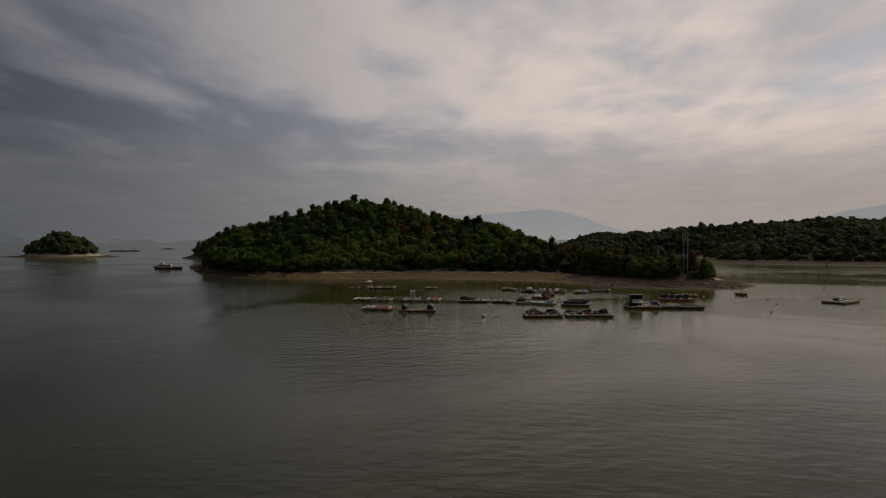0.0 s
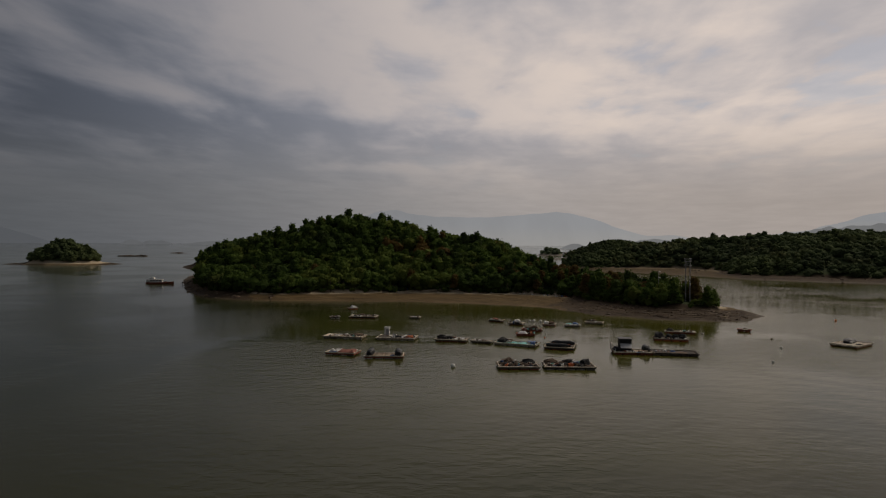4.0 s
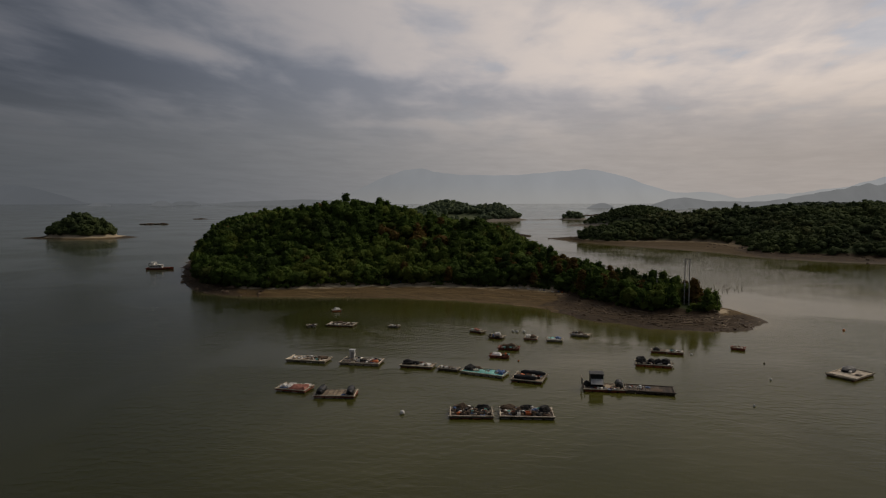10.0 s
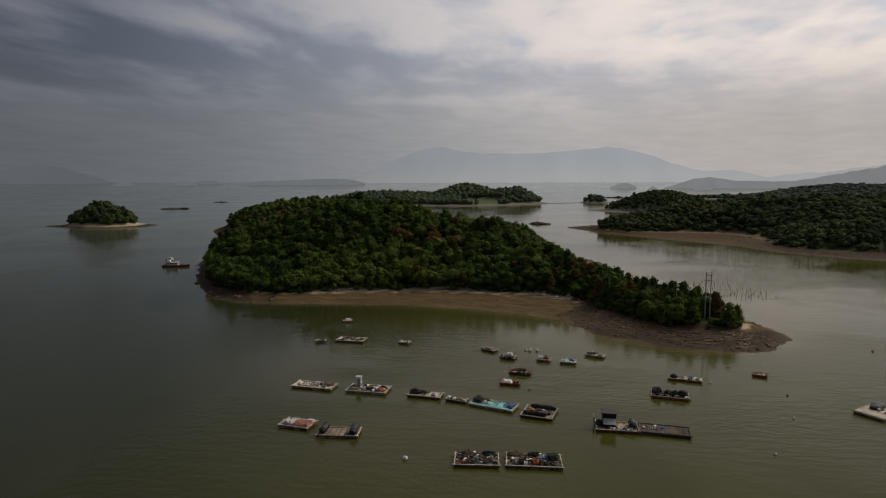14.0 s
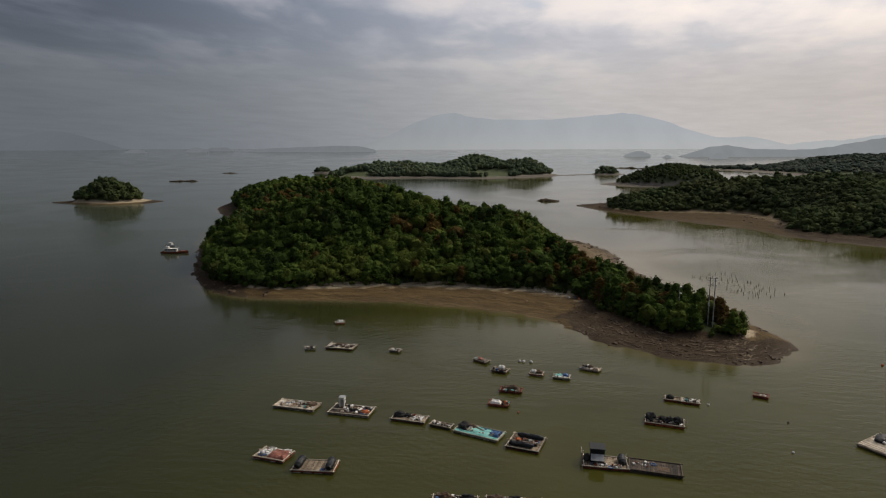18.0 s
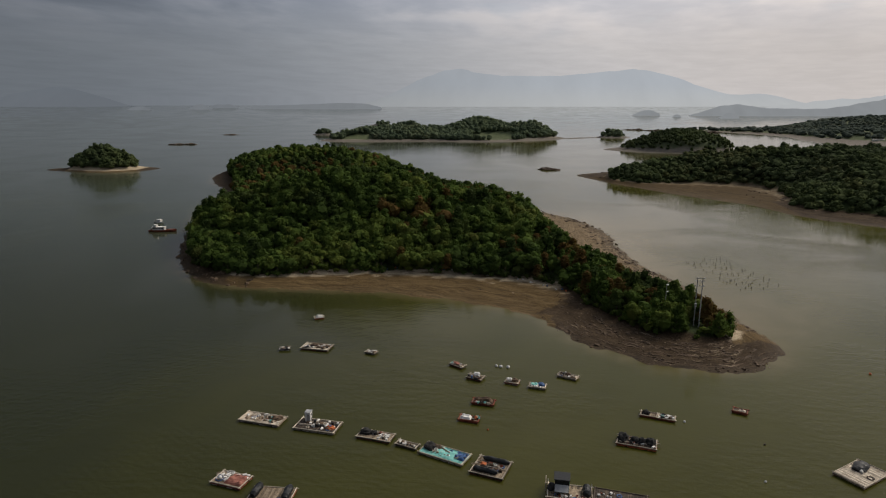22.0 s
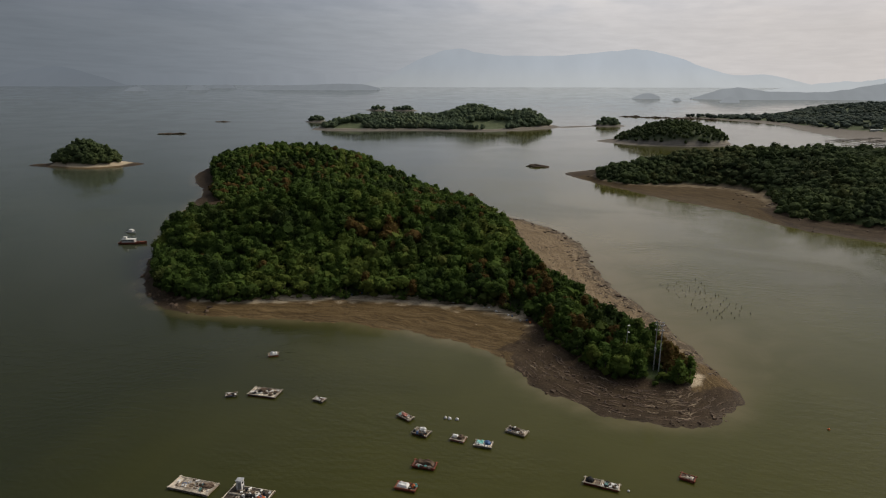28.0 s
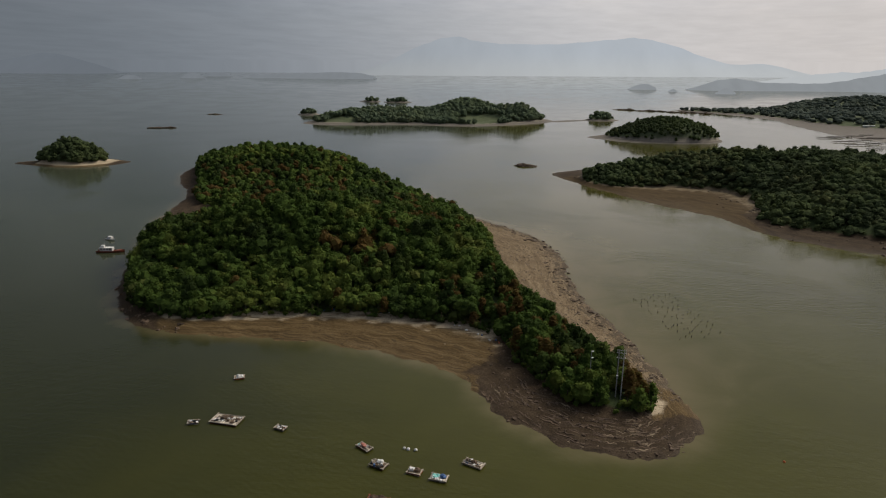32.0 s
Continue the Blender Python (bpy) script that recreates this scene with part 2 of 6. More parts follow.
def water_material():
    m, g = begin("murky_water")
    pos = g.put("ShaderNodeNewGeometry").outputs["Position"]
    sep = g.put("ShaderNodeSeparateXYZ")
    g.join(pos, sep.inputs[0])
    silt = g.put("ShaderNodeAttribute", attribute_name="silt").outputs["Fac"]
    mud = g.noise(pos, 0.012, 4.0, 0.55, 0.6)
    cloudy = g.noise(pos, 0.06, 4.0, 0.6, 0.4)
    tone = g.math("ADD", g.math("MULTIPLY", mud, 0.7), g.math("MULTIPLY", cloudy, 0.3))
    colour = g.ramp(tone, [(0.3, (0.041, 0.041, 0.0072)), (0.7, (0.062, 0.060, 0.0118))])
    # west water: dim light painted dark, sky reflection painted paler farther out
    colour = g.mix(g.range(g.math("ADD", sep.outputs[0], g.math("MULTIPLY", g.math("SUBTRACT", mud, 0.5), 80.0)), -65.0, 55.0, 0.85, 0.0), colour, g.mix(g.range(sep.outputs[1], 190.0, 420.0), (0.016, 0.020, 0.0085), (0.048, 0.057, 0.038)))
    # water close by is darkened in colour for the dimmer light there
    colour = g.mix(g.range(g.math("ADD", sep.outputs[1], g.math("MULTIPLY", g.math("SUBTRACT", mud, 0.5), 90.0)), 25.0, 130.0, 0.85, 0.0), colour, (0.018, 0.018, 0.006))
    stir = g.math("ADD", silt, g.math("MULTIPLY", g.math("SUBTRACT", g.noise(pos, 0.045, 4.0, 0.6, 0.8), 0.5), 0.5))
    colour = g.mix(g.range(stir, 0.25, 1.0, 0.0, 0.85), colour, (0.165, 0.132, 0.070))
    skew = g.put("ShaderNodeMapping")
    g.join(pos, skew.inputs[0])
    skew.inputs["Rotation"].default_value = (0, 0, radians(24))
    skew.inputs["Scale"].default_value = (0.30, 1.0, 1.0)
    swell = g.noise(skew.outputs[0], 0.50, 2.0, 0.5, 0.5)
    other = g.noise(g.scaled(pos, (0.55, 0.9, 1.0)), 0.8, 3.0, 0.55, 0.5)
    ripples = g.noise(pos, 2.4, 4.0, 0.6)
    calm = g.range(g.noise(pos, 0.016, 3.0, 0.55, 0.9), 0.38, 0.60)
    height = g.math("ADD", g.math("MULTIPLY", swell, 0.48), g.math("MULTIPLY", other, 0.24))
    height = g.math("ADD", height, g.math("MULTIPLY", ripples, 0.16))
    for heading, length, weight in ((-38, 2.1, 0.05), (31, 1.5, 0.03)):
        train = g.put("ShaderNodeMapping")
        g.join(pos, train.inputs[0])
        train.inputs["Rotation"].default_value = (0, 0, radians(heading))
        crest = g.put("ShaderNodeTexWave", wave_type="BANDS", bands_direction="Y")
        g.join(train.outputs[0], crest.inputs["Vector"])
        for key, v in (("Scale", 0.314 / length), ("Distortion", 5.0), ("Detail", 2.0), ("Detail Scale", 0.35)):
            crest.inputs[key].default_value = v
        height = g.math("ADD", height, g.math("MULTIPLY", crest.outputs["Fac"], weight))
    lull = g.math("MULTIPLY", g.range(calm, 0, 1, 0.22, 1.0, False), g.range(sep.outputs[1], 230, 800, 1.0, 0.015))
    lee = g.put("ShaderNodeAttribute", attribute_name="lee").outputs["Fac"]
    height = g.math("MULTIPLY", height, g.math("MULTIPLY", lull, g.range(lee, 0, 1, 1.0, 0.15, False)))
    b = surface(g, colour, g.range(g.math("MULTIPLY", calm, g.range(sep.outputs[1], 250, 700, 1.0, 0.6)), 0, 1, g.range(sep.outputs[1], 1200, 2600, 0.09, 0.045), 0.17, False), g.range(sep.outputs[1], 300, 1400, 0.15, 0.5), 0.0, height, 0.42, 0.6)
    b.inputs["IOR"].default_value = 1.33
    finish(g, b)
    return m


def shore_material(name, grey=0.0, bare=1.0):
    """Sand at the top of the beach, wet mud below, dark rock where the attribute says so."""
    m, g = begin(name)
    pos = g.put("ShaderNodeNewGeometry").outputs["Position"]
    sep = g.put("ShaderNodeSeparateXYZ")
    g.join(pos, sep.inputs[0])
    rocky = g.put("ShaderNodeAttribute", attribute_name="rocky").outputs["Fac"]
    coarse = g.noise(pos, 0.22, 5.0, 0.62, 0.5)
    fine = g.noise(pos, 2.2, 5.0, 0.65)
    reach = g.put("ShaderNodeAttribute", attribute_name="reach").outputs["Fac"]
    bed = g.put("ShaderNodeCombineXYZ")
    g.join(g.math("MULTIPLY", sep.outputs[0], 0.07), bed.inputs[0])
    g.join(g.math("MULTIPLY", sep.outputs[1], 0.07), bed.inputs[1])
    g.join(g.math("MULTIPLY", reach, 0.7), bed.inputs[2])
    lay = g.noise(bed.outputs[0], 1.0, 6.0, 0.68, 0.35)
    seam = g.range(g.noise(g.scaled(bed.outputs[0], (1.4, 1.4, 1.5)), 1.0, 3.0, 0.6, 0.5), 0.41, 0.36)
    gravel = g.put("ShaderNodeAttribute", attribute_name="gravel").outputs["Fac"]
    level = g.math("ADD", sep.outputs[2], g.math("MULTIPLY", g.math("SUBTRACT", coarse, 0.5), 0.7))
    mud = g.ramp(g.math("ADD", g.math("MULTIPLY", fine, 0.5), g.math("MULTIPLY", lay, 0.5)), [(0.38, (0.050, 0.032, 0.013)), (0.50, (0.096, 0.063, 0.027)), (0.64, (0.172, 0.121, 0.060))])
    tide = g.noise(g.scaled(bed.outputs[0], (0.5, 0.5, 2.2)), 1.0, 4.0, 0.6, 0.3)
    mud = g.mix(1.0, mud, g.range(tide, 0.36, 0.62, 0.78, 1.16), "MULTIPLY")
    mud = g.mix(g.math("MULTIPLY", seam, 0.6), mud, (0.045, 0.031, 0.016))
    sand = g.ramp(fine, [(0.3, (0.27, 0.21, 0.135)), (0.7, (0.52, 0.43, 0.305))])
    rock = g.ramp(g.math("ADD", g.math("MULTIPLY", lay, 0.30), g.math("ADD", g.math("MULTIPLY", fine, 0.45), g.math("MULTIPLY", coarse, 0.25))), [(0.38, (0.020, 0.014, 0.008)), (0.50, (0.046, 0.031, 0.018)), (0.60, (0.082, 0.058, 0.034)), (0.72, (0.16, 0.12, 0.076))])
    pale = g.put("ShaderNodeAttribute", attribute_name="pale").outputs["Fac"]
    streak = g.range(g.noise(g.scaled(pos, (0.08, 0.5, 1.0)), 1.0, 4.0, 0.6, 0.5), 0.32, 0.52)
    top = g.math("MULTIPLY", g.range(g.math("ADD", level, pale), 1.62, 1.92), g.math("MAXIMUM", streak, pale, True))
    soft = g.mix(g.math("MULTIPLY", top, bare), g.mix(1.0, mud, (0.55 + 0.45 * bare,) * 3, "MULTIPLY"), sand)
    wild = g.put("ShaderNodeAttribute", attribute_name="wooded").outputs["Fac"]
    # grey also lifts the ground cover: distance haze put into its green
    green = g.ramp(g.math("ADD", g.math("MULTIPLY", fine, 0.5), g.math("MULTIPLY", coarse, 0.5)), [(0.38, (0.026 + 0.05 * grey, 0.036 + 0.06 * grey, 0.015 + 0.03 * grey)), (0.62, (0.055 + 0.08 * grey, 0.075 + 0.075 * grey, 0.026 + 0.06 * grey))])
    colour = g.mix(g.range(g.math("ADD", rocky, g.math("MULTIPLY", g.math("SUBTRACT", coarse, 0.5), 0.8)), 0.35, 0.65), soft, rock)
    shingle = g.ramp(g.math("ADD", g.math("MULTIPLY", fine, 0.6), g.math("MULTIPLY", lay, 0.4)), [(0.36, (0.075, 0.055, 0.034)), (0.50, (0.22, 0.17, 0.112)), (0.66, (0.42, 0.34, 0.24))])
    weedy = g.math("ADD", g.noise(g.scaled(pos, (1.0, 0.55, 1.0)), 0.55, 6.0, 0.7, 0.3), g.range(reach, 0.0, 13.0, 0.11, -0.13))
    shingle = g.mix(g.range(weedy, 0.51, 0.60, 0.0, 0.7), g.mix(1.0, shingle, (0.72, 0.67, 0.59), "MULTIPLY"), (0.048, 0.037, 0.024))
    colour = g.mix(g.range(g.math("ADD", gravel, g.math("MULTIPLY", g.math("SUBTRACT", coarse, 0.5), 0.8)), 0.35, 0.65), colour, shingle)
    # far shores: mud grey plus painted haze, mixed over the base colour
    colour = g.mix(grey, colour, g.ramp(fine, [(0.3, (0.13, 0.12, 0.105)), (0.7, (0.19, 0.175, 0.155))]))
    colour = g.mix(g.range(wild, 0.3, 0.9), colour, green)
    height = g.math("ADD", g.math("MULTIPLY", fine, 0.5), g.math("MULTIPLY", lay, 0.5))
    finish(g, surface(g, colour, g.range(level, 0.0, 1.0, 0.7, 0.92), 0.1, 0.0, height, 0.25, 0.8))
    return m


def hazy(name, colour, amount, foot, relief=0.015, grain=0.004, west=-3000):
    """Distance as a backdrop: thick sea haze painted as emission, brighter eastward and low down."""
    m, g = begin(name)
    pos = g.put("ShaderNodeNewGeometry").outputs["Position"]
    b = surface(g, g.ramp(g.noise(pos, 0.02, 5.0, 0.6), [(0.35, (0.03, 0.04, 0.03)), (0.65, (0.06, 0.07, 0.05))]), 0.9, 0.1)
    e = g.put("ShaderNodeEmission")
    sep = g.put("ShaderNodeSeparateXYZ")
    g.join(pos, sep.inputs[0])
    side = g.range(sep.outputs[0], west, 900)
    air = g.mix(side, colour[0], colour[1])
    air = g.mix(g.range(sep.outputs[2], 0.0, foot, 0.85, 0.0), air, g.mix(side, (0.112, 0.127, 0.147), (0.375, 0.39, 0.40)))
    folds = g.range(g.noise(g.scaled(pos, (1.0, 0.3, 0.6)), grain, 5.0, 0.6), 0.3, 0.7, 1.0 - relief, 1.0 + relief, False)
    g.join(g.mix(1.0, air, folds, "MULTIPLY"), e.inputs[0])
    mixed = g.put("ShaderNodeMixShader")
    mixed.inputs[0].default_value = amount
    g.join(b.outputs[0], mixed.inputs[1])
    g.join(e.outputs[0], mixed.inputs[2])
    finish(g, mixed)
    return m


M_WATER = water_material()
M_SHORE = shore_material("tidal_shore")
M_SHORE_DULL = shore_material("brown_mud_shore", 0.0, 0.35)
# grey mud with distance haze mixed into its colour
M_SHORE_FAR = shore_material("hazed_grey_mudflat", 0.75)
M_LEAF = foliage("mixed_foliage", [(0.24, (0.034, 0.052, 0.016)), (0.42, (0.050, 0.082, 0.018)), (0.58, (0.068, 0.106, 0.022)), (0.76, (0.106, 0.134, 0.028))], 0.17, 0.8, 2.4, 0.12)
# middle-distance leaves: some haze put into the base colours, paler with less contrast
M_LEAF_FAR = foliage("far_foliage_hazed", [(0.26, (0.060, 0.078, 0.037)), (0.46, (0.068, 0.091, 0.038)), (0.60, (0.077, 0.101, 0.040)), (0.76, (0.090, 0.113, 0.043))], 0.08, 0.0, 1.1, 0.2)
# farther leaves: thicker haze painted into the greens, paler and greyer still
M_LEAF_MIST = foliage("misty_foliage_hazed", [(0.26, (0.100, 0.132, 0.084)), (0.5, (0.116, 0.150, 0.088)), (0.76, (0.140, 0.174, 0.092))], 0.05, 0.0, 0.6, 0.3)
M_LEAF_DIM = foliage("distant_foliage_hazed", [(0.26, (0.092, 0.113, 0.095)), (0.5, (0.105, 0.128, 0.101)), (0.76, (0.122, 0.144, 0.106))], 0.06, 0.0, 0.7, 0.3)
M_BARK = worn("bark", (0.035, 0.026, 0.02), (0.10, 0.075, 0.055), 2.0, 0.9)
# sea haze as emissive colour, dim in the west and bright in the east
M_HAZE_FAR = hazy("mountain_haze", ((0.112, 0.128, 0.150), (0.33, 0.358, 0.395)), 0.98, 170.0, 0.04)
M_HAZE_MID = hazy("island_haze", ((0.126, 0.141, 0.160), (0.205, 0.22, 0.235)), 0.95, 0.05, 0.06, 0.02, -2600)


# ---- shapes ----
def mesh_object(name, verts, faces, mats, parent=None, smooth=False):
    me = bpy.data.meshes.new(name)
    me.from_pydata(verts, [], faces)
    for m in mats if isinstance(mats, (list, tuple)) else [mats]:
        me.materials.append(m)
    if smooth:
        me.shade_smooth()
    ob = new(name, me)
    ob.parent = parent
    return ob


def part(name, bm, material, parent, label=""):
    me = bpy.data.meshes.new(name)
    bm.to_mesh(me)
    bm.free()
    me.materials.append(material)
    ob = new(name, me)
    ob.parent = parent
    return tagged(ob, label)


def fast_quads(name, quads, mats, index=None, tone=None):
    """A mesh of loose four-sided faces from an array (n, 4, 3)."""
    n = len(quads)
    me = bpy.data.meshes.new(name)
    me.vertices.add(4 * n)
    me.vertices.foreach_set("co", quads.reshape(-1).astype(np.float32))
    me.loops.add(4 * n)
    me.loops.foreach_set("vertex_index", np.arange(4 * n, dtype=np.int32))
    me.polygons.add(n)
    me.polygons.foreach_set("loop_start", np.arange(0, 4 * n, 4, dtype=np.int32))
    for m in mats:
        me.materials.append(m)
    if index is not None:
        me.polygons.foreach_set("material_index", index.astype(np.int32))
    if tone is not None:
        me.attributes.new("tone", "FLOAT", "FACE").data.foreach_set("value", tone.astype(np.float32))
    me.update(calc_edges=True)
    return me


def rounded(points, times=2):
    """Corner cutting of a closed line."""
    p = np.array(points, float)
    for _ in range(times):
        q = np.roll(p, -1, axis=0)
        p = np.stack([0.75 * p + 0.25 * q, 0.25 * p + 0.75 * q], 1).reshape(-1, 2)
    return p


def inside_by(poly, pts):
    """Signed distance to a closed line: positive within it."""
    a, b = poly, np.roll(poly, -1, axis=0)
    best = np.full(len(pts), 1e9)
    odd = np.zeros(len(pts), bool)
    for (ax, ay), (bx, by) in zip(a, b):
        dx, dy = bx - ax, by - ay
        k = np.clip(((pts[:, 0] - ax) * dx + (pts[:, 1] - ay) * dy) / (dx * dx + dy * dy + 1e-9), 0, 1)
        best = np.minimum(best, np.hypot(pts[:, 0] - ax - k * dx, pts[:, 1] - ay - k * dy))
        cross = (ay > pts[:, 1]) != (by > pts[:, 1])
        odd ^= cross & (pts[:, 0] < (bx - ax) * (pts[:, 1] - ay) / (by - ay + 1e-12) + ax)
    return np.where(odd, best, -best)


def waves(pts, size, seed):
    """Cheap smooth noise in the plane, about -1 to 1."""
    rng = np.random.default_rng(seed)
    out = np.zeros(len(pts))
    for k in range(10):
        a, ph = rng.uniform(0, 2 * np.pi), rng.uniform(0, 2 * np.pi)
        f = 2 * np.pi / (size * rng.uniform(0.5, 1.8))
        out += np.sin(f * (pts[:, 0] * np.cos(a) + pts[:, 1] * np.sin(a)) + ph)
    return out / 3.2


class Land:
    """An island: its waterline, the line of its trees and its hills give the ground's height anywhere."""

    def __init__(self, shore, trees, hills, rise=1.8, foot=16.0, seed=1, rough=1.0, dip=0.10):
        self.shore, self.trees, self.hills = rounded(shore), rounded(trees), hills
        self.rise, self.foot, self.seed, self.rough, self.dip = rise, foot, seed, rough, dip

    def height(self, pts):
        wet, dry = inside_by(self.shore, pts), inside_by(self.trees, pts)
        wet = wet + self.rough * 0.8 * waves(pts, 14, self.seed) + self.rough * 0.5 * waves(pts, 4, self.seed + 1)
        up = np.zeros(len(pts))
        for x, y, h, sx, sy, turn in self.hills:
            c, s = math.cos(radians(turn)), math.sin(radians(turn))
            u, v = (pts[:, 0] - x) * c + (pts[:, 1] - y) * s, -(pts[:, 0] - x) * s + (pts[:, 1] - y) * c
            up += h * np.exp(-0.5 * ((u / sx) ** 2 + (v / sy) ** 2))
        share = np.clip(wet / np.maximum(wet + np.maximum(-dry, 0), 0.5), 0, 1)
        beach = np.where(wet > 0, self.rise * share ** 0.8, self.dip * wet)
        beach = np.minimum(beach, self.rise)
        hill = self.rise + up * (1 - np.exp(-np.maximum(dry, 0) / self.foot)) + 0.5 * waves(pts, 18, self.seed + 2)
        return np.where(dry > 0, np.maximum(hill, self.rise), beach + 0.10 * self.rough * waves(pts, 5, self.seed + 3) * np.clip(wet, 0, 1))

    def sheet(self, name, step, mat, margin=10.0, rocky=None, pale=0.0, gravel=None):
        lo, hi = self.shore.min(0) - margin, self.shore.max(0) + margin
        xs, ys = np.arange(lo[0], hi[0], step), np.arange(lo[1], hi[1], step)
        gx, gy = np.meshgrid(xs, ys)
        pts = np.stack([gx.ravel(), gy.ravel()], 1)
        z = np.maximum(self.height(pts), -1.2)
        n, w = len(pts), len(xs)
        i = np.arange(n).reshape(len(ys), w)
        quads = np.stack([i[:-1, :-1], i[:-1, 1:], i[1:, 1:], i[1:, :-1]], -1).reshape(-1, 4)
        keep = (z[quads] > -1.1).any(1)
        quads = quads[keep]
        used, back = np.unique(quads, return_inverse=True)
        ob = mesh_object(name, np.column_stack([pts, z])[used].tolist(), back.reshape(-1, 4).tolist(), mat, smooth=True)
        attr = ob.data.attributes.new("rocky", "FLOAT", "POINT")
        attr.data.foreach_set("value", (rocky(pts[used]) if rocky else np.zeros(len(used))).astype(np.float32))
        ob.data.attributes.new("gravel", "FLOAT", "POINT").data.foreach_set("value", (gravel(pts[used]) if gravel else np.zeros(len(used))).astype(np.float32))
        ob.data.attributes.new("pale", "FLOAT", "POINT").data.foreach_set("value", (pale(pts[used]) if callable(pale) else np.full(len(used), pale)).astype(np.float32))
        ob.data.attributes.new("reach", "FLOAT", "POINT").data.foreach_set("value", (inside_by(self.shore, pts[used]) + 0.6 * waves(pts[used], 9, 77)).astype(np.float32))
        attr = ob.data.attributes.new("wooded", "FLOAT", "POINT")
        attr.data.foreach_set("value", np.clip(inside_by(self.trees, pts[used]) / 3.0, 0, 1).astype(np.float32))
        return ob

    def spots(self, gap, seed, edge=1.0):
        """Places of trees, jittered on a grid within the line of trees."""
        rng = np.random.default_rng(seed)
        lo, hi = self.trees.min(0), self.trees.max(0)
        gx, gy = np.meshgrid(np.arange(lo[0], hi[0], gap), np.arange(lo[1], hi[1], gap))
        pts = np.stack([gx.ravel(), gy.ravel()], 1)
        pts[::1, 0] += gap * 0.5 * (np.arange(len(pts)) // gx.shape[1] % 2)
        pts += rng.uniform(-0.42, 0.42, pts.shape) * gap
        dry = inside_by(self.trees, pts)
        pts, dry = pts[dry > edge], dry[dry > edge]
        return np.column_stack([pts, self.height(pts)]), dry


def clump_quads(rng, n=3):
    """A rough rounded clump of foliage: the faces of a cube blown up to a ball and crumpled."""
    t = np.linspace(-1, 1, n + 1)
    u, v = np.meshgrid(t, t)
    u, v = u.ravel(), v.ravel()
    out = []
    k = np.arange((n + 1) ** 2).reshape(n + 1, n + 1)
    cells = np.stack([k[:-1, :-1], k[:-1, 1:], k[1:, 1:], k[1:, :-1]], -1).reshape(-1, 4)
    a, b, c = rng.normal(size=(3, 3)) * 2.1
    for axis in range(3):
        for s in (-1.0, 1.0):
            p = np.empty((len(u), 3))
            p[:, axis], p[:, (axis + 1) % 3], p[:, (axis + 2) % 3] = s, u * s, v
            p /= np.linalg.norm(p, axis=1)[:, None]
            p *= (1 + 0.16 * np.sin(p @ a * 1.9) + 0.13 * np.sin(p @ b * 2.7 + 1) + 0.10 * np.sin(p @ c * 4.3))[:, None]
            out.append(p[cells])
    return np.concatenate(out) @ np.linalg.qr(rng.normal(size=(3, 3)))[0]


def crown_quads(rng, kind, radius, tall, cards, size, cells=3, core=0.72, ruffle=0.5, side_lobes=3):
    """One crown, its foot at the origin: pines in flat tiers, broad crowns in round lobes; clumps with leaf sprays over them."""
    lobes = []
    if kind == "pine":
        tiers = 5
        for k in range(tiers):
            f = k / (tiers - 1)
            h, r = tall * (0.30 + 0.58 * f), radius * (0.95 - 0.38 * f)
            a = rng.uniform(0, 2 * np.pi)
            lobes.append((r * 0.30 * np.cos(a), r * 0.30 * np.sin(a), h + rng.uniform(-0.2, 0.2), r, 0.17 * tall / (r * 0.74)))
    else:
        lobes.append((0, 0, tall * 0.50, radius * 0.92, 0.95))
        for _ in range(side_lobes):
            v = rng.normal(size=3)
            v[2] = abs(v[2]) * 0.8 - 0.2
            v /= np.linalg.norm(v)
            lobes.append((radius * 0.56 * v[0], radius * 0.56 * v[1], tall * 0.55 + radius * 0.50 * v[2], radius * rng.uniform(0.44, 0.60), 0.85))
    lobes = np.array(lobes)
    solid = [clump_quads(rng, cells) * (lobe[3] * np.array([core, core, core * lobe[4]])) + lobe[:3] for lobe in lobes]
    pick = lobes[rng.integers(0, len(lobes), cards)]
    d = rng.normal(size=(cards, 3))
    d[:, 2] = np.abs(d[:, 2]) * 0.9 - 0.35
    d /= np.linalg.norm(d, axis=1)[:, None]
    at = pick[:, :3] + d * pick[:, 3:4] * rng.uniform(core, core + 0.38, (cards, 1)) * np.column_stack([np.ones(cards), np.ones(cards), pick[:, 4]])
    nrm = d + rng.normal(scale=ruffle, size=(cards, 3)) + np.array([0, 0, 0.25])
    nrm /= np.linalg.norm(nrm, axis=1)[:, None]
    side = np.cross(nrm, rng.normal(size=(cards, 3)))
    side /= np.linalg.norm(side, axis=1)[:, None]
    fore = np.cross(nrm, side)
    s = (size * rng.uniform(0.6, 1.35, cards))[:, None]
    drop = nrm * s * 0.18
    sprays = np.stack([at - side * s * 0.55 - drop, at - fore * s * 0.42, at + side * s * 0.55 - drop, at + fore * s * 0.62], 1)
    return np.concatenate(solid + [sprays])


def trunk_quads(tall, thick):
    a = np.arange(5) / 5 * 2 * np.pi
    ring = np.stack([np.cos(a), np.sin(a), 0 * a], 1)
    low, top = ring * thick + [0, 0, -0.8], ring * thick * 0.45 + [0, 0, tall]
    return np.stack([low, np.roll(low, -1, 0), np.roll(top, -1, 0), top], 1)


def limb_quads(height, turn, thick, reach):
    """One limb that leaves the trunk at a height and rises outwards."""
    q = trunk_quads(reach, thick)
    tip = np.array(Euler((0, radians(58), turn)).to_matrix())
    return q @ tip.T + [0, 0, height]


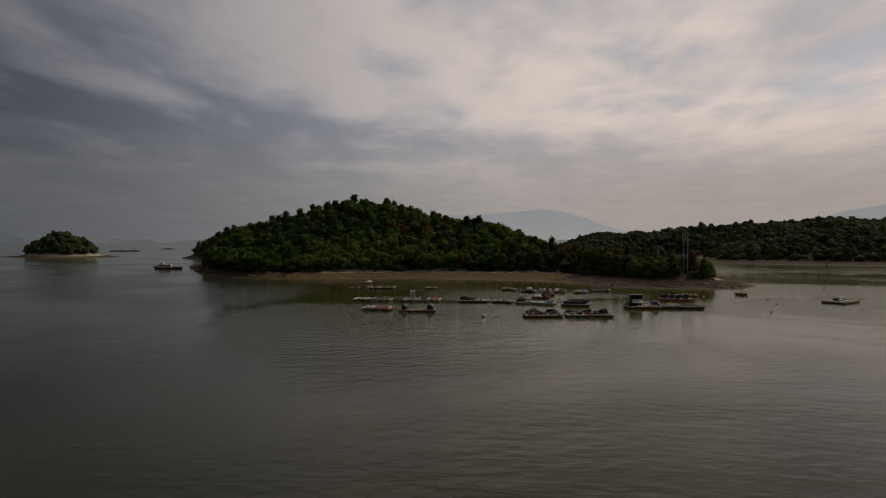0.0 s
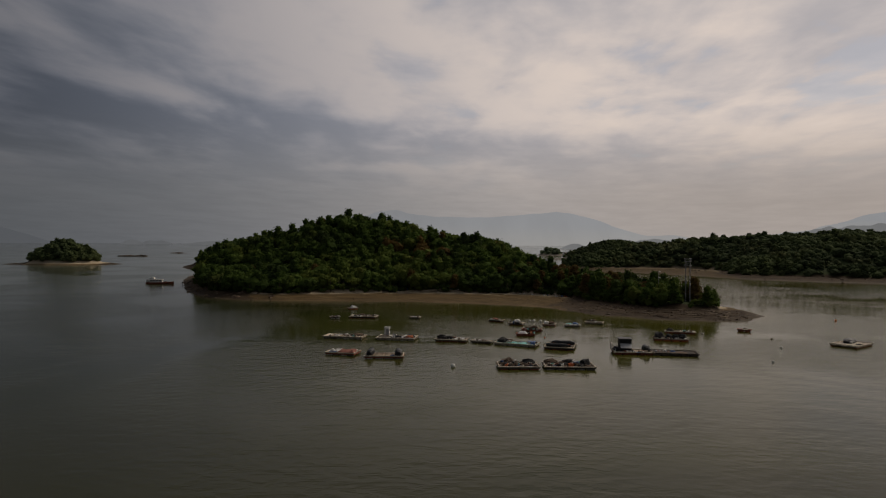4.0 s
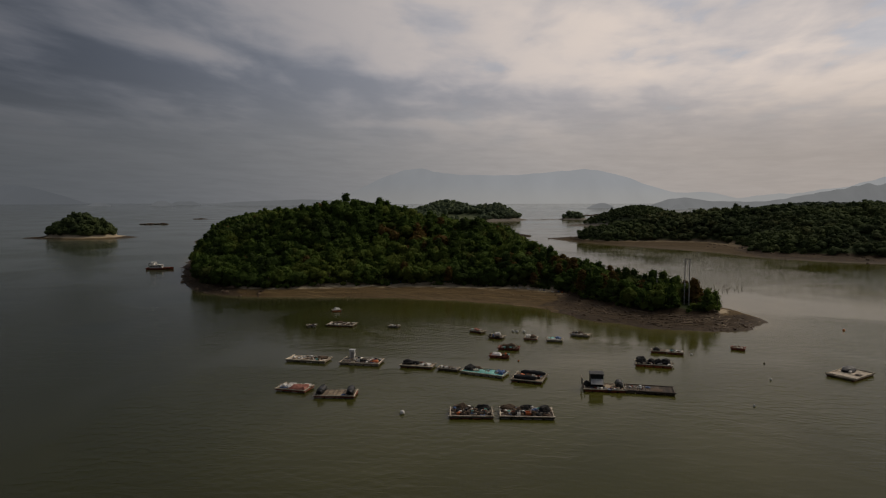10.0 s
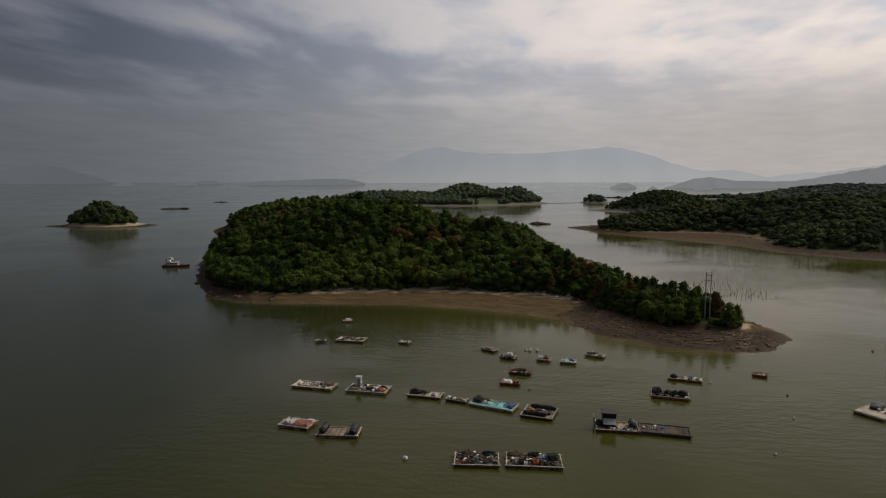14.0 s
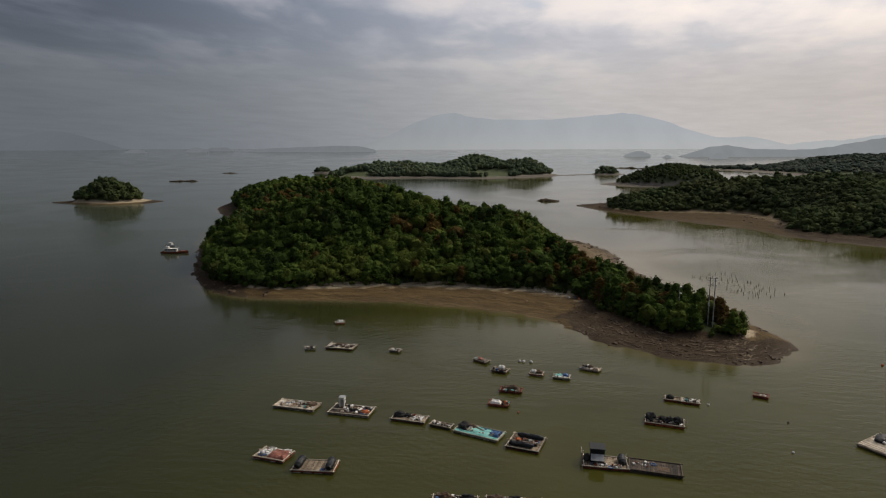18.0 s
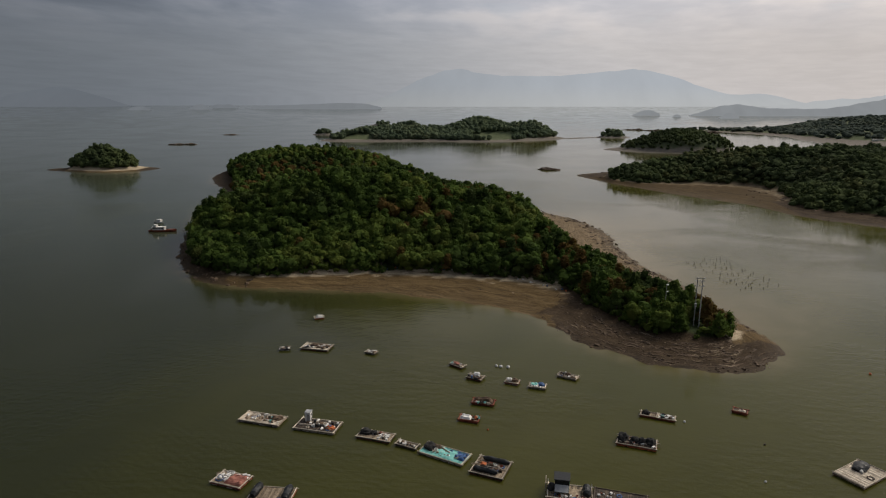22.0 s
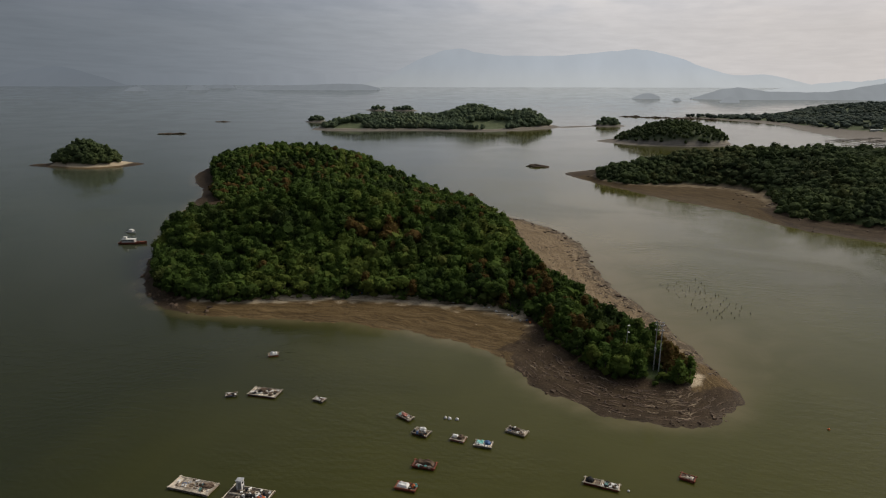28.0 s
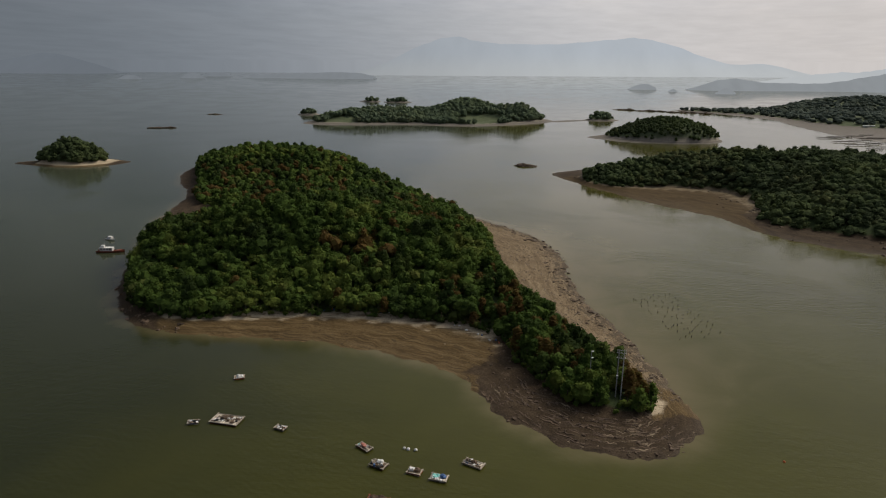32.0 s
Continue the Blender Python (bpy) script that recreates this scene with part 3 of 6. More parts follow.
def woodland(name, spots, kinds, mats, seed, label, size=(0.8, 1.25), pines=None, rust=None):
    """Many trees joined in one mesh. kinds: arrays of leaf quads; their mix is drawn at random."""
    rng = np.random.default_rng(seed)
    out, index, own = [], [], []
    trunk = trunk_quads(3.2, 0.17)
    for k, (x, y, z) in enumerate(spots):
        kind = int(rng.integers(0, len(kinds)))
        q = kinds[kind]
        a, s = rng.uniform(0, 2 * np.pi), size[0] + (size[1] - size[0]) * rng.random() ** 1.3
        c, n = math.cos(a) * s, math.sin(a) * s
        turn = np.array([[c, n, 0], [-n, c, 0], [0, 0, s * rng.uniform(0.85, 1.15)]])
        tone = rng.random() * 0.96
        if pines is not None:
            tone = 0.5 * tone if kind >= pines else 0.12 + 0.87 * tone
        if rust is not None and rng.random() < rust(x, y):
            tone = 1.0
        own.append(np.full(len(q) + 5, tone))
        out.append(q @ turn + [x, y, z - 0.3])
        index.append(np.zeros(len(q)))
        out.append(trunk @ turn + [x, y, z - 0.3])
        index.append(np.ones(5))
    me = fast_quads(name, np.concatenate(out), mats, np.concatenate(index), np.concatenate(own))
    return tagged(new(name, me), label, "woodland", "", "stuff")


# ---- the sea ----
def build_water():
    far = [-4800, -2400, -1200, -600, -300]
    xs = np.array(far + list(range(-240, 261, 6)) + [320, 600, 1200, 2400, 4800], float)
    ys = np.array([-900, -300, 0, 80] + list(range(140, 641, 6)) + [700, 900, 1200, 1700, 2400, 3500, 5400], float)
    gx, gy = np.meshgrid(xs, ys)
    pts = np.stack([gx.ravel(), gy.ravel()], 1)
    w, h = len(xs), len(ys)
    i = np.arange(w * h).reshape(h, w)
    quads = np.stack([i[:-1, :-1], i[:-1, 1:], i[1:, 1:], i[1:, :-1]], -1).reshape(-1, 4)
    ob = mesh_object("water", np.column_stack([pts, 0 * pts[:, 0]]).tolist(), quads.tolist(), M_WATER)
    off, away = -inside_by(ISLAND.shore, pts), -inside_by(PENINSULA.shore, pts)
    east = 1 / (1 + np.exp(-(pts[:, 0] - 70) / 10)) / (1 + np.exp(-(pts[:, 1] - 222) / 9))
    silt = np.clip(np.exp(-np.maximum(off, 0) / (7 + 53 * east)) * 0.74 + 0.45 * np.exp(-np.maximum(away, 0) / 14), 0, 1)
    ob.data.attributes.new("lee", "FLOAT", "POINT").data.foreach_set("value", np.exp(-np.maximum(off, 0) / 24).astype(np.float32))
    ob.data.attributes.new("silt", "FLOAT", "POINT").data.foreach_set("value", silt.astype(np.float32))
    tagged(ob, "murky olive-green sea water with soft ripples", "sea", "", "structure")


# ---- the wooded island ----
ISLAND = Land(
    [(-94, 273), (-79, 253), (-62, 242), (-36, 240.5), (-5, 241), (14, 236.5), (29, 230), (44, 225), (49, 215), (53, 205.5), (63, 196), (74, 189.5),
     (88, 187), (97, 190.5), (106, 201), (104.5, 213), (101.5, 229), (96, 253), (91, 269), (85.5, 287), (81, 313), (81.5, 338), (77, 362), (65, 385), (52, 400), (35, 415),
     (18, 450), (-20, 510), (-80, 570), (-150, 610), (-205, 605), (-215, 556), (-190, 498), (-163, 467), (-150, 420), (-140, 376), (-120, 330), (-104, 293)],
    [(-87, 269), (-78, 256.5), (-55, 248), (-35, 253), (-10, 258.5), (18, 258.5), (38, 255.5), (51, 250), (57.5, 242), (58, 231), (65, 219), (73, 206), (86, 202),
     (94, 205), (96.5, 211), (92, 222), (84, 238), (74, 254), (64, 277), (55, 301), (48, 331), (42, 359), (31, 390),
     (15, 425), (-20, 480), (-80, 545), (-150, 590), (-200, 592), (-212, 568), (-184, 515), (-160, 470), (-148, 438), (-134, 420), (-112, 414), (-106, 398), (-118, 378),
     (-124, 352), (-114, 328), (-100, 291)],
    [(-34, 310.5, 17.7, 58, 22, 0), (-104, 510, 20, 69, 35, 0), (65, 373, 14.5, 46, 42, 0), (68, 291, 6.4, 28, 58, 0), (-119, 314, 8, 22, 20, 0), (-32, 378, 11.8, 22, 70, 0), (-149, 563, 10, 44, 22, 0)], 2.0, 8.0, 3)


def east_side(p):
    """1 on the eastern shore, 0 elsewhere."""
    return 1 / (1 + np.exp(-(p[:, 0] - 90 + 0.4 * (p[:, 1] - 218)) / 2.0)) * np.clip((p[:, 1] - 203) / 8, 0, 1)


def sandy_wedge(p):
    """A tongue of pale sand beside the trees at the spur's end."""
    u, v = (p[:, 0] - 97.5) * 0.95 + (p[:, 1] - 212) * -0.3, (p[:, 0] - 97.5) * 0.3 + (p[:, 1] - 212) * 0.95
    return np.exp(-0.5 * ((u / 2.2) ** 2 + (v / 7.0) ** 2))


def island_rock(p):
    spur = 1 / (1 + np.exp(-(p[:, 0] - 47 - 0.35 * (p[:, 1] - 225) + 5 * waves(p, 16, 55) + 3 * waves(p, 6, 56)) / 5.0))
    west = 1 / (1 + np.exp((p[:, 0] + 62 + 0.25 * (p[:, 1] - 245)) / 3.0))
    return np.clip(np.maximum(spur, west) - 1.2 * east_side(p) - 1.3 * sandy_wedge(p), 0, 1)


tagged(ISLAND.sheet("island_ground", 1.2, M_SHORE, 12, island_rock, lambda p: 0.1 * sandy_wedge(p), lambda p: east_side(p) * np.clip((p[:, 1] - 215) / 10, 0, 1)), "tidal beach of sand, brown mud and dark rock round the wooded island", "shore", "", "structure")

rng = np.random.default_rng(5)
BROAD = [crown_quads(rng, "broad", 3.3, 6.2, 140, 0.66, 2) for _ in range(8)]
PINES = [crown_quads(rng, "pine", 2.7, 6.6, 145, 0.58, 2) for _ in range(4)]
BUSHES = [crown_quads(rng, "broad", 1.6, 2.4, 60, 0.36, 1) for _ in range(4)]
LEAN_SET = [crown_quads(rng, "broad", 3.4, 6.0, 48, 0.8, 2, 0.82, 0.3, 2) for _ in range(5)] + [crown_quads(rng, "pine", 2.8, 6.4, 44, 0.8, 2, 0.82, 0.3) for _ in range(2)]
SPARE_SET = [crown_quads(rng, "broad", 4.8, 6.8, 36, 1.1, 2, 0.82, 0.3, 2) for _ in range(5)]


def tree_kind(name, quads, tall, thick, label, tone):
    """A tree of its own: a trunk with limbs, and a crown."""
    top = new(name)
    trunk = new("trunk", fast_quads("trunk", np.concatenate([trunk_quads(tall * 0.55, thick)] + [limb_quads(tall * k, a, thick * 0.45, tall * 0.18) for k, a in ((0.30, 0.4), (0.36, 2.4), (0.42, 4.3), (0.48, 5.6))]), [M_BARK]))
    crown = new("crown", fast_quads("crown", quads, [M_LEAF], None, np.full(len(quads), tone)))
    trunk.parent = crown.parent = top
    return tagged(top, label, "tree")


def rusty(x, y):
    """Share of dead, rust-brown crowns: stands of them here and there."""
    share = 0.012
    for cx, cy, r, k in ((-95, 440, 30, 0.30), (-6, 292, 9, 0.35), (20, 330, 14, 0.22), (66, 228, 9, 0.40), (50, 268, 10, 0.30), (-108, 335, 9, 0.4), (90, 216, 4, 0.5), (-55, 380, 22, 0.14), (10, 385, 20, 0.12)):
        share += k * math.exp(-0.5 * ((x - cx) ** 2 + (y - cy) ** 2) / r ** 2)
    return share


def build_island_trees():
    spots, dry = ISLAND.spots(3.3, 11, 0.8)
    open_ground = (np.abs(spots[:, 0] - 85.0) < 2.6) & (np.abs(spots[:, 1] - 206.5) < 3.6)
    spots, dry = spots[~open_ground], dry[~open_ground]
    x, y = spots[:, 0], spots[:, 1]
    edge = (dry < 9.0) & (y < 300) & (x > -90)
    pick = np.flatnonzero(edge)[:: max(1, int(edge.sum() / 290))]
    alone = np.zeros(len(spots), bool)
    alone[pick] = True
    kinds = [tree_kind("broadleaf_tree", q, 6.4, 0.17, "dark-green broadleaf tree at the edge of the beach", k) for q, k in zip(BROAD, (0.3, 0.5, 0.7, 0.9, 0.2, 0.4, 0.6, 0.8))]
    kinds += [tree_kind("pine_tree", q, 7.4, 0.18, "dark-green pine tree at the edge of the island", k) for q, k in zip(PINES, (0.1, 0.35, 0.6))]
    kinds.append(tree_kind("pine_tree", PINES[3], 7.0, 0.18, "rust-brown dead pine tree at the edge of the island", 1.0))
    dice = np.random.default_rng(8)
    used = set()
    for k, (px, py, pz) in enumerate(spots[alone]):
        n = len(kinds) - 1 if dice.random() < 1.2 * rusty(px, py) else int(dice.integers(8, len(kinds) - 1)) if dice.random() < 0.25 + 0.4 * (px > 50) else int(dice.integers(0, 8))
        s = dice.uniform(0.75, 1.2) - 0.12 * (px > 50)
        m = Matrix.LocRotScale((px, py, pz - 0.3), Euler((0, 0, dice.uniform(0, 6.28))), None)
        ob = kinds[n] if n not in used else copy_thing(kinds[n], m)
        used.add(n)
        ob.matrix_basis = m @ Matrix.Diagonal((s, s, s * dice.uniform(0.9, 1.15), 1))
        tagged(ob, group="trees along the island's edge")
    near = (y < 400) & ~alone
    woodland("woodland", spots[near & (x <= 45)], BROAD[:7] + PINES, [M_LEAF, M_BARK], 21, "dense dark-green mixed woodland of pines and broadleaf trees with a few rusty dead crowns", (0.65, 1.3), 7, rusty)
    woodland("woodland", spots[near & (x > 45)], BROAD[5:] + PINES, [M_LEAF, M_BARK], 24, "dark-green wood of pines and a few broadleaf trees along the spur", (0.65, 1.15), 3, rusty)
    woodland("woodland", spots[(y >= 400) & ~alone][::2], LEAN_SET, [M_LEAF, M_BARK], 22, "dense dark-green woodland on the back of the island", (0.75, 1.15), 5, rusty)
    low, dry = ISLAND.spots(2.1, 12, -0.3)
    low = low[(dry < 3.5) & (low[:, 1] < 420)]
    woodland("undergrowth", low, BUSHES, [M_LEAF, M_BARK], 23, "low green bushes along the top of the beach", (0.6, 1.3))


build_island_trees()

# ---- islet with a pale beach ----
ISLET = Land([(-388, 571), (-352, 561), (-320, 553), (-300, 559), (-279, 588), (-296, 600), (-330, 604), (-362, 590)],
             [(-362, 574), (-350, 566), (-325, 560), (-305, 566), (-298, 580), (-305, 594), (-330, 597), (-352, 586)], [(-333, 580, 16, 22, 14, 0)], 1.8, 6.0, 7)
tagged(ISLET.sheet("islet_ground", 1.6, M_SHORE, 8, lambda p: np.clip((np.abs(p[:, 0] + 325) - 28) / 6, 0, 1), 0.9), "low rocky islet shore with a pale sand beach", "shore", "", "structure")
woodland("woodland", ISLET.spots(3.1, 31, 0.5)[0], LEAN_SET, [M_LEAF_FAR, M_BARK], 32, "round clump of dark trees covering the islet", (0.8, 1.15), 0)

# ---- the peninsula ----
PENINSULA = Land(
    [(86, 580), (92, 560), (104, 540), (118, 514), (139, 479), (159, 454), (178, 436), (184, 414), (195, 391), (224, 367), (285, 345), (380, 300), (520, 240), (700, 240), (700, 620), (520, 690), (380, 700), (290, 690), (190, 640), (130, 610)],
    [(106, 560), (111, 528), (135, 513), (164, 519), (194, 514), (212, 492), (206, 452), (195, 428), (200, 412), (220, 399), (238, 385), (295, 360), (390, 318), (530, 262), (680, 262), (680, 590), (510, 655), (380, 665), (290, 655), (195, 612), (130, 585)],
    [(225, 548, 12.5, 55, 35, -20), (300, 490, 12.5, 70, 60, -20), (420, 470, 16, 110, 90, 0), (270, 435, 6, 45, 35, 0), (150, 560, 6, 40, 25, 0)], 2.0, 14.0, 9)
tagged(PENINSULA.sheet("peninsula_ground", 3.2, M_SHORE_DULL, 12, lambda p: np.clip((p[:, 1] - 555) / 6, 0, 1) + np.clip((p[:, 0] - 188) / 6, 0, 1) * (p[:, 1] < 440)), "brown mud and rock shore of the wooded peninsula", "shore", "", "structure")


build_water()


def build_peninsula_trees():
    spots = PENINSULA.spots(4.2, 41, 0.5)[0]
    spots[:, 2] -= 1.3 + 1.3 * np.clip(waves(spots[:, :2], 34, 19), -1, 1)
    spots = spots[spots[:, 0] < 345]
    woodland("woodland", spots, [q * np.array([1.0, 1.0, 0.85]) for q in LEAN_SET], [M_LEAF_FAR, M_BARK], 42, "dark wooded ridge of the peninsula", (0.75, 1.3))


build_peninsula_trees()

HILL = Land([(138, 846), (158, 828), (182, 800), (240, 790), (286, 803), (300, 840), (288, 902), (240, 926), (180, 890)],
            [(162, 846), (176, 826), (196, 806), (240, 794), (284, 806), (297, 842), (284, 894), (240, 914), (186, 884)], [(250, 850, 16, 34, 45, 0), (212, 848, 8, 24, 35, 0)], 1.8, 3.0, 12)
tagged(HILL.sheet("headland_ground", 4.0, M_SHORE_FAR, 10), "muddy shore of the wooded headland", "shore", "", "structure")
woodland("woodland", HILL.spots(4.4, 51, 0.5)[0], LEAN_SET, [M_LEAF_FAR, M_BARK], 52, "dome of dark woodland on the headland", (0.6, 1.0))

MIDDLE = Land([(-258, 985), (-240, 955), (-174, 948), (-88, 975), (-12, 952), (60, 985), (122, 1047), (100, 1110), (30, 1150), (-60, 1180), (-150, 1150), (-230, 1080)],
              [(-245, 990), (-230, 968), (-174, 962), (-88, 984), (-12, 966), (55, 1000), (108, 1050), (90, 1095), (30, 1130), (-60, 1150), (-150, 1130), (-220, 1060)],
              [(-130, 1050, 11, 50, 40, 0), (-18, 1105, 26, 34, 40, 0), (66, 1045, 21, 30, 35, 0), (-190, 1010, 7, 40, 30, 0)], 2.0, 18.0, 14)
def glade(spots):
    """Leaves a grassy clearing open in the low island's wood."""
    gap = ((spots[:, 0] - 2) / 34) ** 2 + ((spots[:, 1] - 1008) / 32) ** 2 < 1
    gap |= ((spots[:, 0] + 196) / 22) ** 2 + ((spots[:, 1] - 978) / 18) ** 2 < 1
    return spots[~gap]


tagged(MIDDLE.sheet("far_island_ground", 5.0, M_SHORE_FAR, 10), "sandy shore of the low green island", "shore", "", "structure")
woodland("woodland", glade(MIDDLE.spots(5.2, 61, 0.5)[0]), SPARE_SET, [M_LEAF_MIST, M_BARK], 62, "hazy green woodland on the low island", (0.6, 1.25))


def knoll(x, y, rx, ry, h, seed, tree_mat, label, gap=6.5, trees=SPARE_SET, scale=(0.7, 1.1)):
    a = np.arange(10) / 10 * 2 * np.pi
    ring = [(x + rx * math.cos(t) * (1 + 0.12 * math.sin(3 * t + seed)), y + ry * math.sin(t)) for t in a]
    crown = [(x + 0.75 * (px - x), y + 0.75 * (py - y)) for px, py in ring]
    land = Land(ring, crown, [(x, y, h, rx * 0.5, ry * 0.5, 0)], 1.5, rx * 0.2, seed)
    tagged(land.sheet("islet_ground", max(rx / 20, 1.2), M_SHORE_FAR, 4), "low sandy shore of a small islet", "shore", "", "structure")
    woodland("woodland", land.spots(gap, seed, 0.3)[0], trees, [tree_mat, M_BARK], seed + 1, label, scale)


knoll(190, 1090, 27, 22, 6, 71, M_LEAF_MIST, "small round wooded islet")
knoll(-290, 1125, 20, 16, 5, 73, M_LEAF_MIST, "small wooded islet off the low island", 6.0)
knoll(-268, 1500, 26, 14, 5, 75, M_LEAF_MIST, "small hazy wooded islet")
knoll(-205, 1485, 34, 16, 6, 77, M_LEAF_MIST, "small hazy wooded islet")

# ---- low land and mudflats beyond the channel ----
STRIP = Land([(330, 1340), (400, 1262), (440, 1190), (468, 1120), (450, 1027), (456, 890), (480, 835), (640, 800), (900, 760), (1400, 700), (1400, 1700), (900, 1650), (640, 1560), (600, 1440), (480, 1330)],
             [(345, 1340), (402, 1278), (440, 1242), (478, 1210), (489, 1130), (502, 1068), (524, 1012), (565, 985), (700, 960), (900, 930), (1390, 880), (1390, 1690), (900, 1630), (650, 1540), (612, 1440), (490, 1318)],
             [(720, 1440, 13, 110, 90, 0), (900, 1300, 16, 150, 150, 0), (350, 1335, 4, 20, 20, 0), (560, 1080, 11, 50, 70, 0)], 1.2, 30.0, 81)
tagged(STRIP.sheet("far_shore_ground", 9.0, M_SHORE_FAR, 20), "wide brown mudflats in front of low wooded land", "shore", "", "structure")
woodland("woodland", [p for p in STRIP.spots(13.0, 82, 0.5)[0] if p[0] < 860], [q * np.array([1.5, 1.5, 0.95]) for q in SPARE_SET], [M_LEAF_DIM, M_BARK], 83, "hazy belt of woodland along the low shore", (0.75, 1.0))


# ---- hills in the haze ----
def ridge(name, line, depth, mat, label, seed, step=40.0, ragged=0.02):
    """A long far hill: a crest line in plan and height, with slopes to the sea in front and behind."""
    xs = np.array([p[0] for p in line], float)
    at = np.arange(xs.min(), xs.max(), step)
    ys = np.interp(at, xs, [p[1] for p in line])
    hs = np.interp(at, xs, [p[2] for p in line])
    soft = np.ones(5) / 5
    hs = np.convolve(np.pad(hs, 2, mode="edge"), soft, "valid")
    pts = np.column_stack([at, ys])
    hs = np.maximum(hs * (1 + ragged * waves(pts, 160, seed) + 0.5 * ragged * waves(pts, 45, seed + 1)), 0)
    rows = [(-1.0, -0.02), (-0.8, 0.16), (-0.55, 0.46), (-0.3, 0.78), (-0.1, 0.97), (0, 1.0), (0.2, 0.85), (1.0, -0.02)]
    verts = []
    for u, k in rows:
        bump = 1 + 0.10 * waves(np.column_stack([at, ys + u * depth]), 220, seed + 4)
        for x, y, h, b in zip(at, ys, hs, bump):
            verts.append((x, y + u * depth * min(1.0, h / 60 + 0.25), h * k * (b if 0 < k < 0.9 else 1) - (0.3 if k < 0 else 0)))
    n = len(at)
    faces = [(j * n + i, j * n + i + 1, (j + 1) * n + i + 1, (j + 1) * n + i) for j in range(len(rows) - 1) for i in range(n - 1)]
    return tagged(mesh_object(name, verts, faces, mat, smooth=True), label, "hill", "", "backdrop")


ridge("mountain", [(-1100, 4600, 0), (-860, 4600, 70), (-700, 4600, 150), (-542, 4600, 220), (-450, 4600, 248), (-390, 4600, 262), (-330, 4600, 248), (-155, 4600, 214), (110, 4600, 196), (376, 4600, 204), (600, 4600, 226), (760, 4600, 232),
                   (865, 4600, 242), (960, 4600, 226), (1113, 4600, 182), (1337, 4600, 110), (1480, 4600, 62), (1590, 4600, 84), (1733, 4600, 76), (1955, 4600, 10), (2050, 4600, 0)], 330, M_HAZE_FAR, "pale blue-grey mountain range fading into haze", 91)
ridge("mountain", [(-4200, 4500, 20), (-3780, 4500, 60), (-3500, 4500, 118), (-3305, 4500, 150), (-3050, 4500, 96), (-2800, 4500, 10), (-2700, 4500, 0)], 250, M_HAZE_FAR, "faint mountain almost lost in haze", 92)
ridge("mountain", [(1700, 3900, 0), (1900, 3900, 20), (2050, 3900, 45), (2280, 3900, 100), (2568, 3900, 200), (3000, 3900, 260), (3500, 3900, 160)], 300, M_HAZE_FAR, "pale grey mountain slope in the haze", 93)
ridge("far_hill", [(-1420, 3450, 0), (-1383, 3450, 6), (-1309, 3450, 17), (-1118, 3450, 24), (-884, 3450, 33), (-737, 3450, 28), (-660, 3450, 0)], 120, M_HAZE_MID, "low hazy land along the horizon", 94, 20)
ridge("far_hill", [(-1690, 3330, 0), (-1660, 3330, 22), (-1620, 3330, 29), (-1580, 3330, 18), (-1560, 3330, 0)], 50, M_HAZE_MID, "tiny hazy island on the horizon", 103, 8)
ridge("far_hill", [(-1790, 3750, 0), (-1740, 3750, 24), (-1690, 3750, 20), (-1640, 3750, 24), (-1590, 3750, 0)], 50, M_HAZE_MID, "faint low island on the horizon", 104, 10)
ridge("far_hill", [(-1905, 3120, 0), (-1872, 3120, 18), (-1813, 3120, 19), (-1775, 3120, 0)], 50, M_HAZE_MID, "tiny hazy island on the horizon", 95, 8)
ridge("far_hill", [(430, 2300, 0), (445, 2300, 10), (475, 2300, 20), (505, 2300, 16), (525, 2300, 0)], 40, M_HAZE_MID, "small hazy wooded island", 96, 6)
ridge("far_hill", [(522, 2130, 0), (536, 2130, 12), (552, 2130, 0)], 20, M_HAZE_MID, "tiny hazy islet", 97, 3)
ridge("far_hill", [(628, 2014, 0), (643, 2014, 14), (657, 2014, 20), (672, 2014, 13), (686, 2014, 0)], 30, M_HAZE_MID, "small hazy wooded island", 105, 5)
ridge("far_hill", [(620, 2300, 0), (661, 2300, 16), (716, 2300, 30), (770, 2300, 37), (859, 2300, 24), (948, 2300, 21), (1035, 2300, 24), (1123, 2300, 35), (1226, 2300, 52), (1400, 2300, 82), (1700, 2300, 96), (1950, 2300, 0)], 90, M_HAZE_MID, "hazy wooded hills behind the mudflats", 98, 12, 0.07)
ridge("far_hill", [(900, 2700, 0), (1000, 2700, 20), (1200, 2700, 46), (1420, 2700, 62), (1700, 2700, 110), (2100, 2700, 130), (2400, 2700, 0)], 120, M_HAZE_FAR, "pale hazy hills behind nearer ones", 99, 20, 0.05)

# a bar of sand between the low island and its islet
BAR = Land([(108, 1046), (122, 1040), (150, 1062), (178, 1078), (176, 1092), (140, 1082), (112, 1062)], [(140, 1068), (142, 1070), (139, 1071)], [], 0.7, 5.0, 85, 0.5)
tagged(BAR.sheet("sand_bar", 2.5, M_SHORE_FAR, 6), "low bar of sand joining two islands", "shore", "", "structure")

